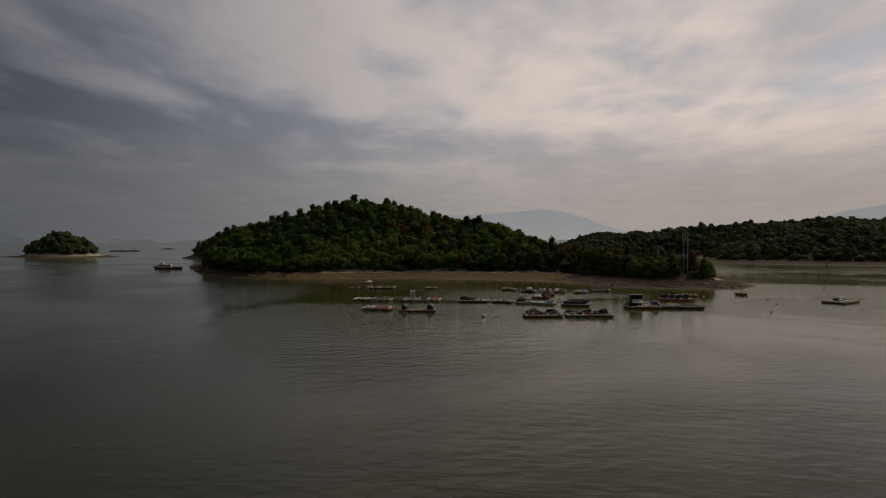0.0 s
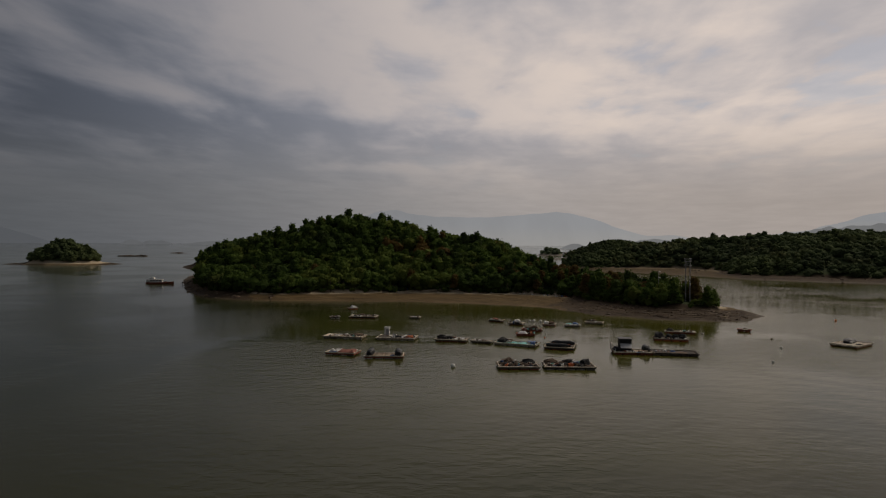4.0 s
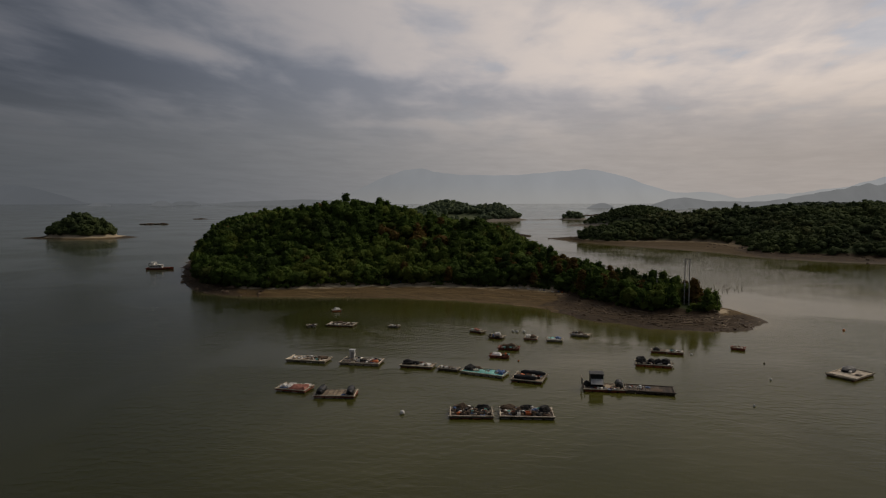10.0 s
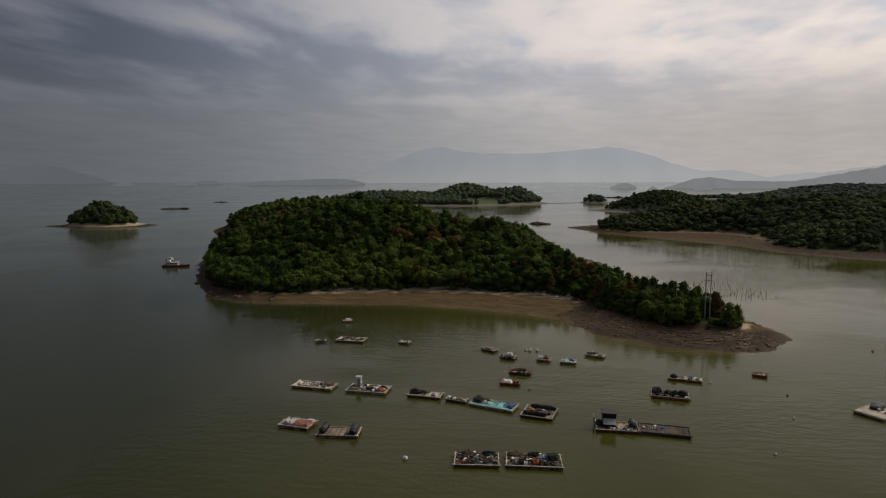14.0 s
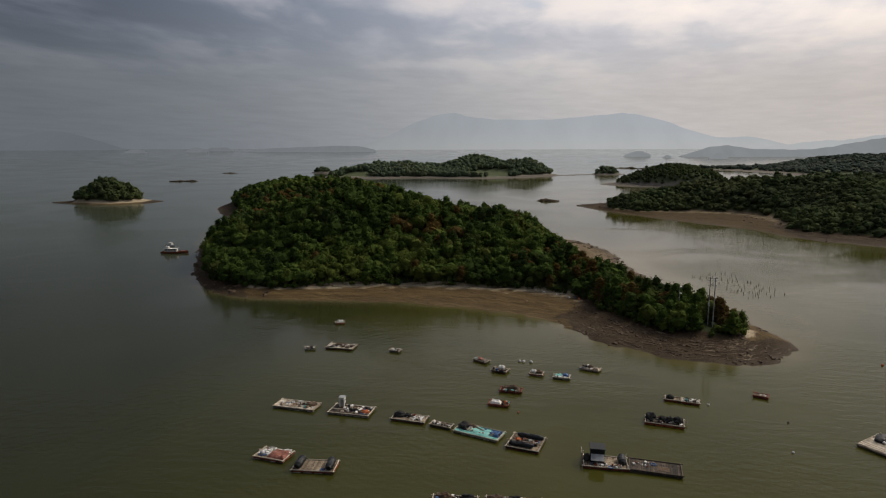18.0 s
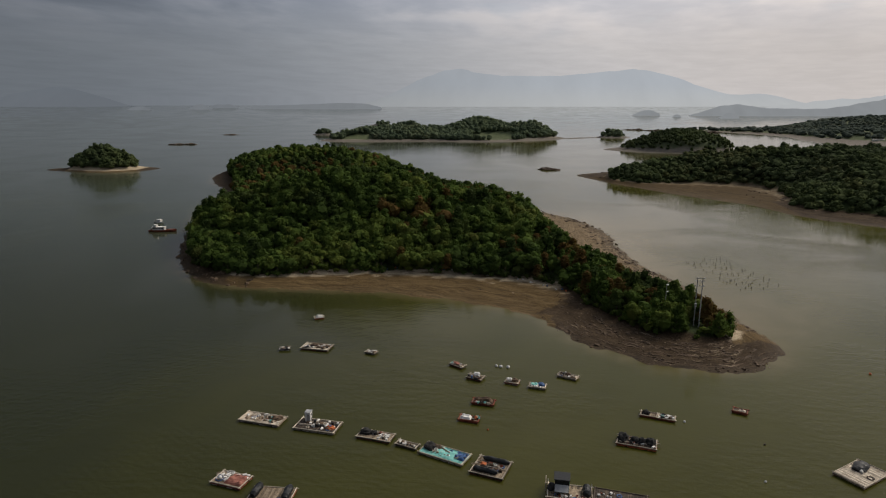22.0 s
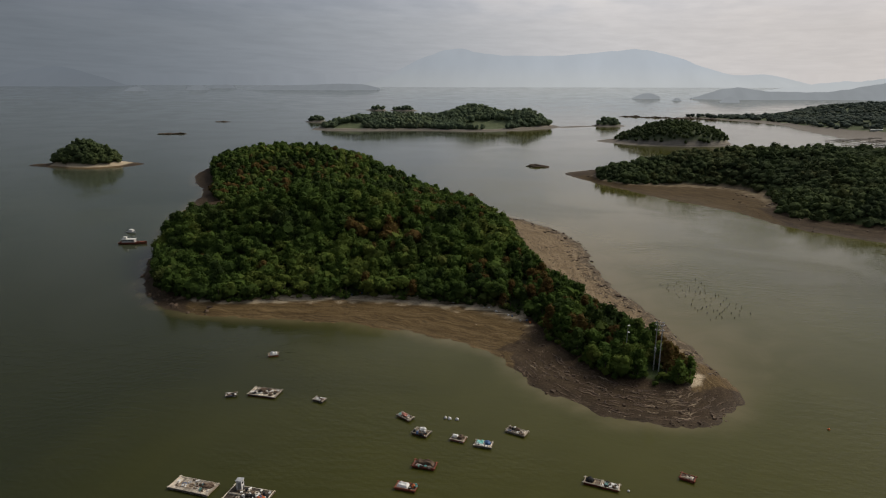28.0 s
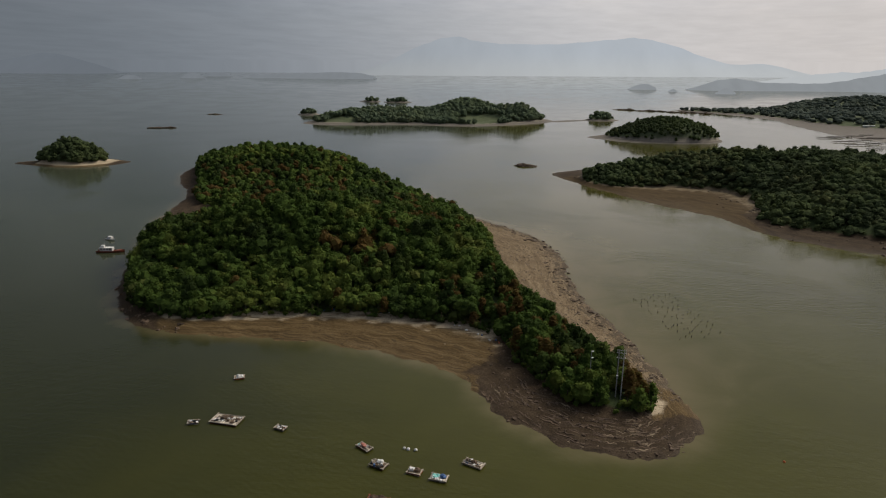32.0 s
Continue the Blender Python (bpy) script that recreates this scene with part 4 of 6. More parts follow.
# ---- materials of the rafts and boats ----
M_WOOD = worn("weathered_planks", (0.10, 0.070, 0.045), (0.38, 0.30, 0.21), 1.5, 0.85, vary=(0.45, 1.35))
M_FLOAT = worn("stained_foam", (0.10, 0.085, 0.07), (0.55, 0.52, 0.47), 1.2, 0.85, vary=(0.15, 1.5))
M_PALE = worn("pale_planks", (0.27, 0.21, 0.15), (0.70, 0.62, 0.50), 1.2, 0.85, vary=(0.5, 1.3))
M_DARK = worn("wet_dark_timber", (0.022, 0.017, 0.013), (0.10, 0.075, 0.055), 1.8, 0.8, vary=(0.4, 1.7))
M_RUST = worn("rust_red_paint", (0.10, 0.025, 0.014), (0.30, 0.075, 0.038), 1.3, 0.7)
M_NET = worn("black_netting", (0.008, 0.008, 0.008), (0.035, 0.034, 0.032), 4.0, 0.95, 0.0, 14.0, 0.06)
M_BROWN = worn("brown_netting", (0.05, 0.033, 0.022), (0.17, 0.115, 0.075), 4.0, 0.95, 0.0, 14.0, 0.06)
M_REDNET = worn("faded_red_netting", (0.16, 0.05, 0.035), (0.46, 0.20, 0.15), 3.0, 0.95, 0.0, 14.0, 0.05)
M_ORANGE = worn("orange_plastic", (0.36, 0.075, 0.02), (0.62, 0.17, 0.05), 2.0, 0.6)
M_WHITE = worn("grubby_white_foam", (0.48, 0.46, 0.42), (0.86, 0.84, 0.80), 1.6, 0.8, vary=(0.8, 1.1))
M_TEAL = worn("turquoise_tarpaulin", (0.10, 0.34, 0.31), (0.24, 0.56, 0.50), 1.2, 0.6)
M_BLUE = worn("blue_tarpaulin", (0.02, 0.05, 0.13), (0.06, 0.13, 0.28), 1.4, 0.55)
M_GREEN = worn("green_sheet", (0.02, 0.20, 0.13), (0.05, 0.36, 0.25), 1.0, 0.5)
M_BLACK = worn("black_sheeting", (0.006, 0.007, 0.008), (0.022, 0.024, 0.026), 1.4, 0.5)
M_GREY = worn("galvanised_steel", (0.24, 0.24, 0.24), (0.44, 0.44, 0.43), 1.2, 0.5, 0.4)
M_CONCRETE = worn("pole_concrete", (0.22, 0.21, 0.20), (0.38, 0.37, 0.35), 0.8, 0.85)
M_GLASS = worn("dark_window", (0.012, 0.014, 0.016), (0.03, 0.034, 0.038), 1.0, 0.15, 0.0, 5.0, 0.0, 0.6)
M_ROCK = worn("shore_rock", (0.022, 0.014, 0.009), (0.13, 0.088, 0.056), 0.7, 0.9, 0.0, 6.0, 0.05)
M_LEDGE = worn("weathered_ledge", (0.050, 0.034, 0.020), (0.27, 0.205, 0.135), 0.8, 0.9)
M_SHELL = worn("shell_litter", (0.30, 0.22, 0.14), (0.60, 0.50, 0.38), 1.5, 0.9)
M_GRAVEL = worn("pale_shingle", (0.06, 0.045, 0.032), (0.20, 0.155, 0.11), 0.7, 0.9, 0.0, 6.0, 0.05)
dice = random.Random(17)


# ---- small shapes ----
def box(sx, sy, sz, at=(0, 0, 0), bevel=0.0, turn=None):
    bm = bmesh.new()
    m = Matrix.Translation(at)
    if turn:
        m = m @ Euler(turn).to_matrix().to_4x4()
    bmesh.ops.create_cube(bm, size=1.0, matrix=m @ Matrix.Diagonal((sx, sy, sz, 1)))
    if bevel:
        bmesh.ops.bevel(bm, geom=bm.edges[:], offset=bevel, segments=1, affect="EDGES")
    return bm


def rod(a, b, r, sides=6, r2=None):
    a, b = Vector(a), Vector(b)
    bm = bmesh.new()
    m = Matrix.Translation((a + b) / 2) @ (b - a).to_track_quat("Z", "Y").to_matrix().to_4x4()
    bmesh.ops.create_cone(bm, cap_ends=True, segments=sides, radius1=r, radius2=r if r2 is None else r2, depth=(b - a).length, matrix=m)
    return bm


def lump(rx, ry, rz, seed, rough=0.5, fine=3, flat=-0.25):
    """A heap: a ball pressed flat on its base, with folds."""
    bm = bmesh.new()
    bmesh.ops.create_icosphere(bm, subdivisions=fine, radius=1.0)
    off = Vector((seed * 3.7, seed * 1.9, seed * 0.7))
    for v in bm.verts:
        d = v.co.normalized()
        k = 1 + rough * noise.noise(d * 1.7 + off) + 0.5 * rough * noise.noise(d * 4.3 + off)
        v.co = Vector((d.x * k * rx, d.y * k * ry, max(d.z, flat) * k * rz - flat * rz))
    return bm


def merge(into, other):
    me = bpy.data.meshes.new("joined")
    other.to_mesh(me)
    other.free()
    into.from_mesh(me)
    bpy.data.meshes.remove(me)
    return into


def ring(radius, thick, sides=20, round_=6):
    bm = bmesh.new()
    rows = []
    for i in range(sides):
        a = 2 * math.pi * i / sides
        row = []
        for j in range(round_):
            b = 2 * math.pi * j / round_
            r = radius + thick * math.cos(b)
            row.append(bm.verts.new((r * math.cos(a), r * math.sin(a), thick * (1 + math.sin(b)))))
        rows.append(row)
    for i in range(sides):
        for j in range(round_):
            bm.faces.new((rows[i][j], rows[(i + 1) % sides][j], rows[(i + 1) % sides][(j + 1) % round_], rows[i][(j + 1) % round_]))
    return bm


def share(name, mesh, parent, x=0.0, y=0.0, z=0.0, rz=0.0):
    """One more piece on a mesh that is there already."""
    ob = new(name, mesh)
    ob.parent = parent
    ob.matrix_basis = pose(x, y, z, 0, 0, rz)
    return ob


def lone(name, bm, mat, label, category, m, group=""):
    """A thing of one mesh, at the pose m."""
    ob = part(name, bm, mat, None)
    ob.matrix_world = m
    return tagged(ob, label, category, group)


# ---- rafts ----
DECK = 0.40


def raft(x, y, length, width, turn, label, deck=M_WOOD, side=M_DARK, floats=None, open_share=0.0, posts=0, rim=M_PALE):
    """A moored work raft: foam floats, long beams, a deck of planks, a rim, and sometimes posts."""
    top = tagged(new("raft"), label, "raft", "moored rafts")
    floats = floats or dice.choice((M_FLOAT, M_RUST, M_FLOAT, M_FLOAT))
    n = max(2, round(length / 1.6))
    mesh = None
    for i in range(n):
        for s in (-1, 1):
            px = (i + 0.5) / n * length - length / 2
            if mesh is None:
                mesh = part("float", box(length / n * 0.8, 0.55, 0.44, bevel=0.08), floats, top).data
                top.children[0].matrix_basis = pose(px, s * (width / 2 - 0.36), 0.04)
            else:
                share("float", mesh, top, px, s * (width / 2 - 0.36), 0.04)
    beam = part("beam", box(length, 0.16, 0.20, bevel=0.02), side, top)
    beam.matrix_basis = pose(0, -width / 2 + 0.08, DECK - 0.14)
    share("beam", beam.data, top, 0, width / 2 - 0.08, DECK - 0.14)
    end = part("end_beam", box(0.16, width - 0.33, 0.20, bevel=0.02), side, top)
    end.matrix_basis = pose(-length / 2 + 0.09, 0, DECK - 0.14)
    share("end_beam", end.data, top, length / 2 - 0.09, 0, DECK - 0.14)
    pitch = 0.34
    count = int((length - 0.1) / pitch)
    plank = None
    for i in range(count):
        if dice.random() < open_share:
            continue
        px, lift = (i + 0.5) * (length - 0.1) / count - (length - 0.1) / 2, dice.uniform(-0.012, 0.012)
        if plank is None:
            ob = part("plank", box(0.30, width - 0.08, 0.05), deck, top)
            plank = ob.data
            ob.matrix_basis = pose(px, 0, DECK - 0.005 + lift)
        else:
            share("plank", plank, top, px, dice.uniform(-0.03, 0.03), DECK - 0.005 + lift, dice.uniform(-0.6, 0.6))
    if rim:
        r = part("rim", rod((-length / 2 - 0.2, 0, 0), (length / 2 + 0.2, 0, 0), 0.085, 7), rim, top)
        r.matrix_basis = pose(0, -width / 2 + 0.05, DECK + 0.09)
        share("rim", r.data, top, 0, width / 2 - 0.05, DECK + 0.09, 0.4)
        r = part("end_rim", rod((0, -width / 2 - 0.2, 0), (0, width / 2 + 0.2, 0), 0.085, 7), rim, top)
        r.matrix_basis = pose(-length / 2 + 0.12, 0, DECK + 0.15, 0, 0, -0.5)
        share("end_rim", r.data, top, length / 2 - 0.12, 0, DECK + 0.15, 0.6)
    mesh = None
    for i in range(posts):
        for s in (-1, 1):
            px = (i / max(posts - 1, 1) - 0.5) * (length - 0.2)
            if mesh is None:
                p = part("post", rod((0, 0, 0), (0, 0, 0.75), 0.06), M_WHITE, top)
                mesh = p.data
                p.matrix_basis = pose(px, s * (width / 2 - 0.06), DECK + 0.03)
            else:
                share("post", mesh, top, px, s * (width / 2 - 0.06), DECK + 0.03)
    top.matrix_world = pose(x, y, 0, 0, 0, turn)
    return top


def on(top, u, v, rz=0.0, z=None):
    """The pose of a thing on a raft's deck, by its place along and across the raft."""
    return top.matrix_world @ pose(u, v, DECK + 0.02 if z is None else z, 0, 0, rz)


def heap(top, u, v, rx, ry, rz, mat, label, name="fishing_net", category="fishing net"):
    return lone(name, lump(rx, ry, rz, dice.uniform(0, 50), 0.22 if category == "tarpaulin" else 0.36), mat, label, category, on(top, u, v, dice.uniform(-20, 20)))


def roll(top, u, v, length, r, mat, label, rz=0.0):
    """A rolled sheet: a bulging cylinder with folds that lies on the deck."""
    bm = bmesh.new()
    rows, sides, off = 14, 12, dice.uniform(0, 40)
    grid = []
    for i in range(rows + 1):
        t = i / rows
        k = min(1.0, 0.55 + 3.2 * min(t, 1 - t))
        row = []
        for j in range(sides):
            a = 2 * math.pi * j / sides
            q = k * r * (1 + 0.22 * noise.noise(Vector((t * 5 + off, math.cos(a) * 1.3, math.sin(a) * 1.3))))
            row.append(bm.verts.new(((t - 0.5) * length, q * math.cos(a), max(0.0, r * 0.85 + q * math.sin(a)))))
        grid.append(row)
    for i in range(rows):
        for j in range(sides):
            bm.faces.new((grid[i][j], grid[i + 1][j], grid[i + 1][(j + 1) % sides], grid[i][(j + 1) % sides]))
    bm.faces.new(grid[0][::-1])
    bm.faces.new(grid[-1])
    return lone("tarpaulin_roll", bm, mat, label, "tarpaulin", on(top, u, v, rz))


def sheet(top, u, v, sx, sy, mat, label, high=0.25, rz=0.0):
    """A tarpaulin laid over goods: a wavy thick cloth."""
    bm = bmesh.new()
    n, off = 12, dice.uniform(0, 60)
    under = []
    for low in (False, True):
        rows = []
        for j in range(n + 1):
            row = []
            for i in range(n + 1):
                a, b = i / n - 0.5, j / n - 0.5
                edge = min(1.0, 7 * min(0.5 - abs(a), 0.5 - abs(b)))
                z = 0.03 + edge * high * (0.55 + 0.9 * max(0, noise.noise(Vector((a * 3 + off, b * 3, 0))) + 0.35))
                wob = 0.06 * noise.noise(Vector((a * 5, b * 5, off)))
                row.append(bm.verts.new((a * sx + wob, b * sy + wob, 0.0 if low else z)))
            rows.append(row)
        under.append(rows)
    up, dn = under
    for j in range(n):
        for i in range(n):
            bm.faces.new((up[j][i], up[j][i + 1], up[j + 1][i + 1], up[j + 1][i]))
    edge = [(0, i) for i in range(n)] + [(j, n) for j in range(n)] + [(n, n - i) for i in range(n)] + [(n - j, 0) for j in range(n)]
    for (j, i), (q, p) in zip(edge, edge[1:] + edge[:1]):
        bm.faces.new((dn[j][i], dn[q][p], up[q][p], up[j][i]))
    bm.faces.new([dn[j][i] for j, i in reversed(edge)])
    loose = [v for v in bm.verts if not v.link_faces]
    bmesh.ops.delete(bm, geom=loose, context="VERTS")
    return lone("tarpaulin", bm, mat, label, "tarpaulin", on(top, u, v, rz))


def crate(top, u, v, s, mat, label, rz=0.0, tall=0.6):
    """An open fish crate: four walls, a floor and a lip."""
    t = tagged(new("crate"), label, "crate")
    part("floor", box(s, s * 0.7, 0.05, (0, 0, 0.025)), mat, t)
    for dy in (-1, 1):
        part("wall", box(s, 0.05, s * tall, (0, dy * (s * 0.35 - 0.025), s * tall / 2 + 0.05)), mat, t)
        part("end_wall", box(0.05, s * 0.7 - 0.1, s * tall, (dy * (s / 2 - 0.025), 0, s * tall / 2 + 0.05)), mat, t)
    t.matrix_world = on(top, u, v, rz)
    return t


def ball(m, r, mat, label, name="buoy"):
    """A net float: a ball with a band and an eye for the rope."""
    t = tagged(new(name), label, "buoy")
    bm = bmesh.new()
    bmesh.ops.create_uvsphere(bm, u_segments=14, v_segments=9, radius=r, matrix=Matrix.Translation((0, 0, r * 0.9)))
    part("body", bm, mat, t)
    part("eye", rod((0, 0, r * 1.8), (0, 0, r * 2.15), r * 0.14), M_DARK, t)
    t.matrix_world = m
    return t


def coil(top, u, v, r, mat, label):
    bm = ring(r, 0.07)
    merge(bm, ring(r * 0.8, 0.07))
    return lone("rope_coil", bm, mat, label, "rope", on(top, u, v, dice.uniform(0, 90)))


def pole_stack(top, u, v, length, mat, label, count=5, rz=0.0):
    t = tagged(new("pole_stack"), label, "poles")
    for i in range(count):
        part("pole", rod((-length / 2, (i % 3) * 0.14 + dice.uniform(-0.03, 0.03), 0.07 + 0.12 * (i // 3)), (length / 2, (i % 3) * 0.14 + dice.uniform(-0.05, 0.05), 0.07 + 0.12 * (i // 3)), 0.06), mat, t)
    t.matrix_world = on(top, u, v, rz)
    return t


def litter(top, spread, count, kinds):
    """Small gear strewn over a deck: buoys, crates, coils, heaps, poles."""
    for _ in range(int(count * 3.4)):
        u, v = dice.uniform(-0.5, 0.5) * spread[0] + spread[2], dice.uniform(-0.5, 0.5) * spread[1] + spread[3]
        k = dice.choice(kinds)
        if k == "buoy":
            ball(on(top, u, v), dice.uniform(0.10, 0.18), dice.choice((M_WHITE, M_PALE, M_WHITE, M_RUST)), "small plastic net float lying on a raft")
        elif k == "crate":
            crate(top, u, v, dice.uniform(0.4, 0.65), dice.choice((M_WHITE, M_PALE, M_RUST, M_WOOD, M_DARK, M_DARK, M_TEAL)), "open plastic fish crate standing on a raft", dice.uniform(0, 90))
        elif k == "coil":
            coil(top, u, v, dice.uniform(0.25, 0.42), dice.choice((M_PALE, M_BROWN, M_BLUE)), "coiled mooring rope lying on a raft")
        elif k == "net":
            heap(top, u, v, dice.uniform(0.3, 0.65), dice.uniform(0.25, 0.45), dice.uniform(0.18, 0.4), dice.choice((M_NET, M_BROWN, M_BROWN)), "crumpled heap of fishing net on a raft")
        elif k == "foam":
            lone("foam_block", box(dice.uniform(0.4, 0.8), 0.4, 0.3, (0, 0, 0.15), 0.05), M_WHITE, "worn white foam block lying on a raft", "foam block", on(top, u, v, dice.uniform(0, 90)))
        elif k == "board":
            lone("loose_board", box(dice.uniform(0.8, 2.0), 0.22, 0.05, (0, 0, 0.03), 0.01), dice.choice((M_PALE, M_WOOD, M_DARK, M_GREY)), "loose weathered board lying on a raft", "board", on(top, u, v * 0.8, dice.uniform(-70, 70)))
        elif k == "drum":
            bm = rod((0, 0, 0), (0, 0, 0.62), 0.24, 12)
            merge(bm, rod((0, 0, 0.20), (0, 0, 0.24), 0.26, 12))
            merge(bm, rod((0, 0, 0.42), (0, 0, 0.46), 0.26, 12))
            lone("drum", bm, dice.choice((M_DARK, M_WHITE, M_BLACK, M_BLUE)), "plastic drum standing on a raft", "drum", on(top, u, v))
        elif k == "pole":
            pole_stack(top, u, v * 0.6, dice.uniform(1.5, 2.6), dice.choice((M_WOOD, M_PALE)), "bundle of wooden poles lying on a raft", dice.choice((3, 5)), dice.uniform(-25, 25))


GEAR = ["buoy", "crate", "coil", "net", "foam", "pole", "board", "drum", "net"]
r = raft(-12.4, 154.0, 8.9, 3.7, -10, "pale timber raft with coils and nets on deck", M_PALE, M_WOOD)
heap(r, 2.9, 0.6, 1.2, 0.7, 0.5, M_BROWN, "brown net heap on a pale raft")
sheet(r, -1.5, -0.2, 3.2, 1.6, M_WOOD, "brown sacking spread over a raft", 0.10)
litter(r, (7.5, 2.6, 0, 0.4), 11, ["buoy", "coil", "foam", "crate", "buoy"])

r = raft(-0.6, 152.5, 8.6, 4.3, -8, "dark timber raft with a white booth and gear", M_DARK, M_WOOD)
booth = tagged(new("booth"), "small white booth standing on a raft", "hut")
part("wall", box(1.1, 1.1, 1.9, (0, 0, 0.95), 0.03), M_WHITE, booth)
part("roof", box(1.3, 1.3, 0.10, (0, 0, 1.96), 0.02), M_GREY, booth)
part("door", box(0.6, 0.05, 1.5, (0.1, -0.56, 0.8)), M_GREY, booth)
part("window", box(0.05, 0.5, 0.4, (0.56, 0, 1.35)), M_GLASS, booth)
booth.matrix_world = on(r, -2.6, 1.4, 5)
heap(r, 2.9, -0.5, 0.9, 0.6, 0.45, M_ORANGE, "bright orange heap of floats and net on a raft")
pole_stack(r, -2.6, -0.6, 2.6, M_PALE, "pale timber lengths stacked on a raft", 6)
litter(r, (6.2, 3.0, 0.8, 0.2), 13, GEAR)

r = raft(11.5, 150.0, 6.9, 3.0, -12, "timber raft with black heaps and pale crates", M_WOOD)
heap(r, -2.2, 0.3, 1.2, 0.9, 0.75, M_NET, "black net heap on a timber raft")
heap(r, -0.6, 0.5, 0.8, 0.6, 0.5, M_NET, "black net heap on a timber raft")
litter(r, (3.4, 2.0, 1.2, 0), 9, ["crate", "foam", "buoy", "foam"])

r = raft(18.0, 147.5, 4.4, 1.7, -20, "small narrow raft of dark poles", M_DARK, M_DARK, M_DARK, 0.3)
pole_stack(r, 0.2, 0.0, 3.2, M_PALE, "weathered poles lying along a small raft", 5)
litter(r, (3.4, 1.0, 0, 0), 5, ["buoy", "foam", "net"])

r = raft(25.2, 145.2, 9.0, 3.8, -23, "raft covered with turquoise sheeting", M_TEAL, M_WOOD)
sheet(r, 0.6, -0.2, 4.8, 2.8, M_TEAL, "turquoise tarpaulin spread over a raft", 0.16)
heap(r, -3.2, 0.4, 1.2, 1.1, 0.7, M_NET, "black net heap at the end of a raft")
heap(r, -1.9, 1.1, 0.8, 0.6, 0.5, M_BROWN, "brown net heap at the end of a raft")
sheet(r, 3.2, 0.3, 1.9, 2.2, M_BLUE, "crumpled dark-blue tarpaulin on a raft", 0.5)
litter(r, (7.0, 2.6, 0.5, 0.3), 9, ["buoy", "coil", "crate", "pole"])

r = raft(33.7, 141.7, 6.0, 5.6, -17, "square timber raft with two rolls of black sheeting", M_WOOD)
roll(r, 0.4, 1.8, 4.8, 0.46, M_BLACK, "long roll of black sheeting on a raft")
roll(r, -0.4, -1.8, 4.4, 0.44, M_BLACK, "long roll of black sheeting on a raft")
litter(r, (4.6, 1.8, 0, 0), 12, ["pole", "crate", "coil", "net", "buoy"])
heap(r, -1.4, 0.1, 0.6, 0.5, 0.4, M_ORANGE, "small orange net heap between two rolls")

r = raft(-9.6, 133.3, 5.9, 3.6, -13, "raft heaped with faded red netting", M_WOOD, M_RUST)
sheet(r, 1.0, 0.1, 3.4, 2.8, M_REDNET, "faded red netting spread over a raft", 0.42)
t = part("hoop", ring(0.62, 0.09), M_BLUE, None)
t.matrix_world = on(r, -1.9, -0.6)
tagged(t, "dark-blue ring of pipe lying on a raft", "hoop")
ball(on(r, -1.9, -0.55), 0.36, M_WHITE, "large white float lying in a ring")
litter(r, (2.2, 2.4, -1.6, 0.4), 8, ["buoy", "foam", "buoy", "coil"])
litter(r, (5.0, 0.8, 0, 1.3), 5, ["pole", "foam"])

r = raft(-1.3, 130.1, 7.2, 3.7, 0, "timber raft with a black tarpaulin heap at each end", M_WOOD, M_RUST)
roll(r, -2.6, 0.1, 3.3, 0.64, M_BLACK, "thick roll of black sheeting across the end of a raft", 88)
roll(r, 2.6, 0.0, 3.4, 0.66, M_BLACK, "thick roll of black sheeting across the end of a raft", 93)
sheet(r, 1.5, -1.3, 0.8, 0.7, M_BLUE, "small blue cloth on a raft", 0.2)

r = raft(22.6, 121.0, 7.0, 4.2, 1, "cluttered dark raft crowded with nets and crates", M_DARK)
litter(r, (6.0, 3.4, 0, 0.2), 26, GEAR + ["net", "crate", "coil"])
heap(r, -1.9, -1.0, 0.5, 0.4, 0.35, M_ORANGE, "small orange heap of net on a raft")
heap(r, -1.5, 1.2, 1.4, 0.6, 0.75, M_BROWN, "brown net heap along the edge of a raft")
heap(r, 1.9, 1.2, 1.2, 0.6, 0.7, M_NET, "black net heap along the edge of a raft")

r = raft(31.4, 121.2, 8.6, 4.4, -1, "cluttered dark raft with an orange box in the middle", M_DARK)
litter(r, (7.6, 3.4, 0, 0.2), 28, GEAR + ["net", "crate", "coil"])
crate(r, 0.4, -0.9, 1.1, M_ORANGE, "large orange crate standing on a raft", 4, 0.35)
heap(r, 3.0, 0.5, 0.9, 1.1, 0.85, M_NET, "black net heap on a raft")
heap(r, -3.0, 1.2, 1.2, 0.7, 0.7, M_BROWN, "brown net heap on a raft")
heap(r, 0.2, 1.5, 1.2, 0.5, 0.6, M_NET, "black net heap on a raft")

# the raft with the hut, and the barge beside it
r = raft(46.7, 135.8, 7.3, 4.0, -5, "timber raft that carries a black hut, with white posts", M_WOOD, M_RUST, M_RUST, 0.0, 2)
hut = tagged(new("hut"), "black sheeted hut with a green panel on a raft", "hut")
part("wall", box(2.3, 0.08, 2.3, (0, -1.0, 1.15)), M_BLACK, hut)
part("wall", box(2.3, 0.08, 2.3, (0, 1.0, 1.15)), M_BLACK, hut)
part("side_wall", box(0.08, 1.92, 2.3, (-1.11, 0, 1.15)), M_BLACK, hut)
part("side_wall", box(0.08, 1.92, 2.3, (1.11, 0, 1.15)), M_BLACK, hut)
part("roof", box(2.6, 2.4, 0.14, (0, 0, 2.39), 0.03), M_BLACK, hut)
part("panel", box(0.05, 1.2, 1.5, (1.18, -0.2, 1.35), 0.0), M_GREEN, hut, "bright green panel")
part("post", rod((-2.6, -1.0, 0), (-2.6, -1.0, 1.5), 0.07), M_PALE, hut)
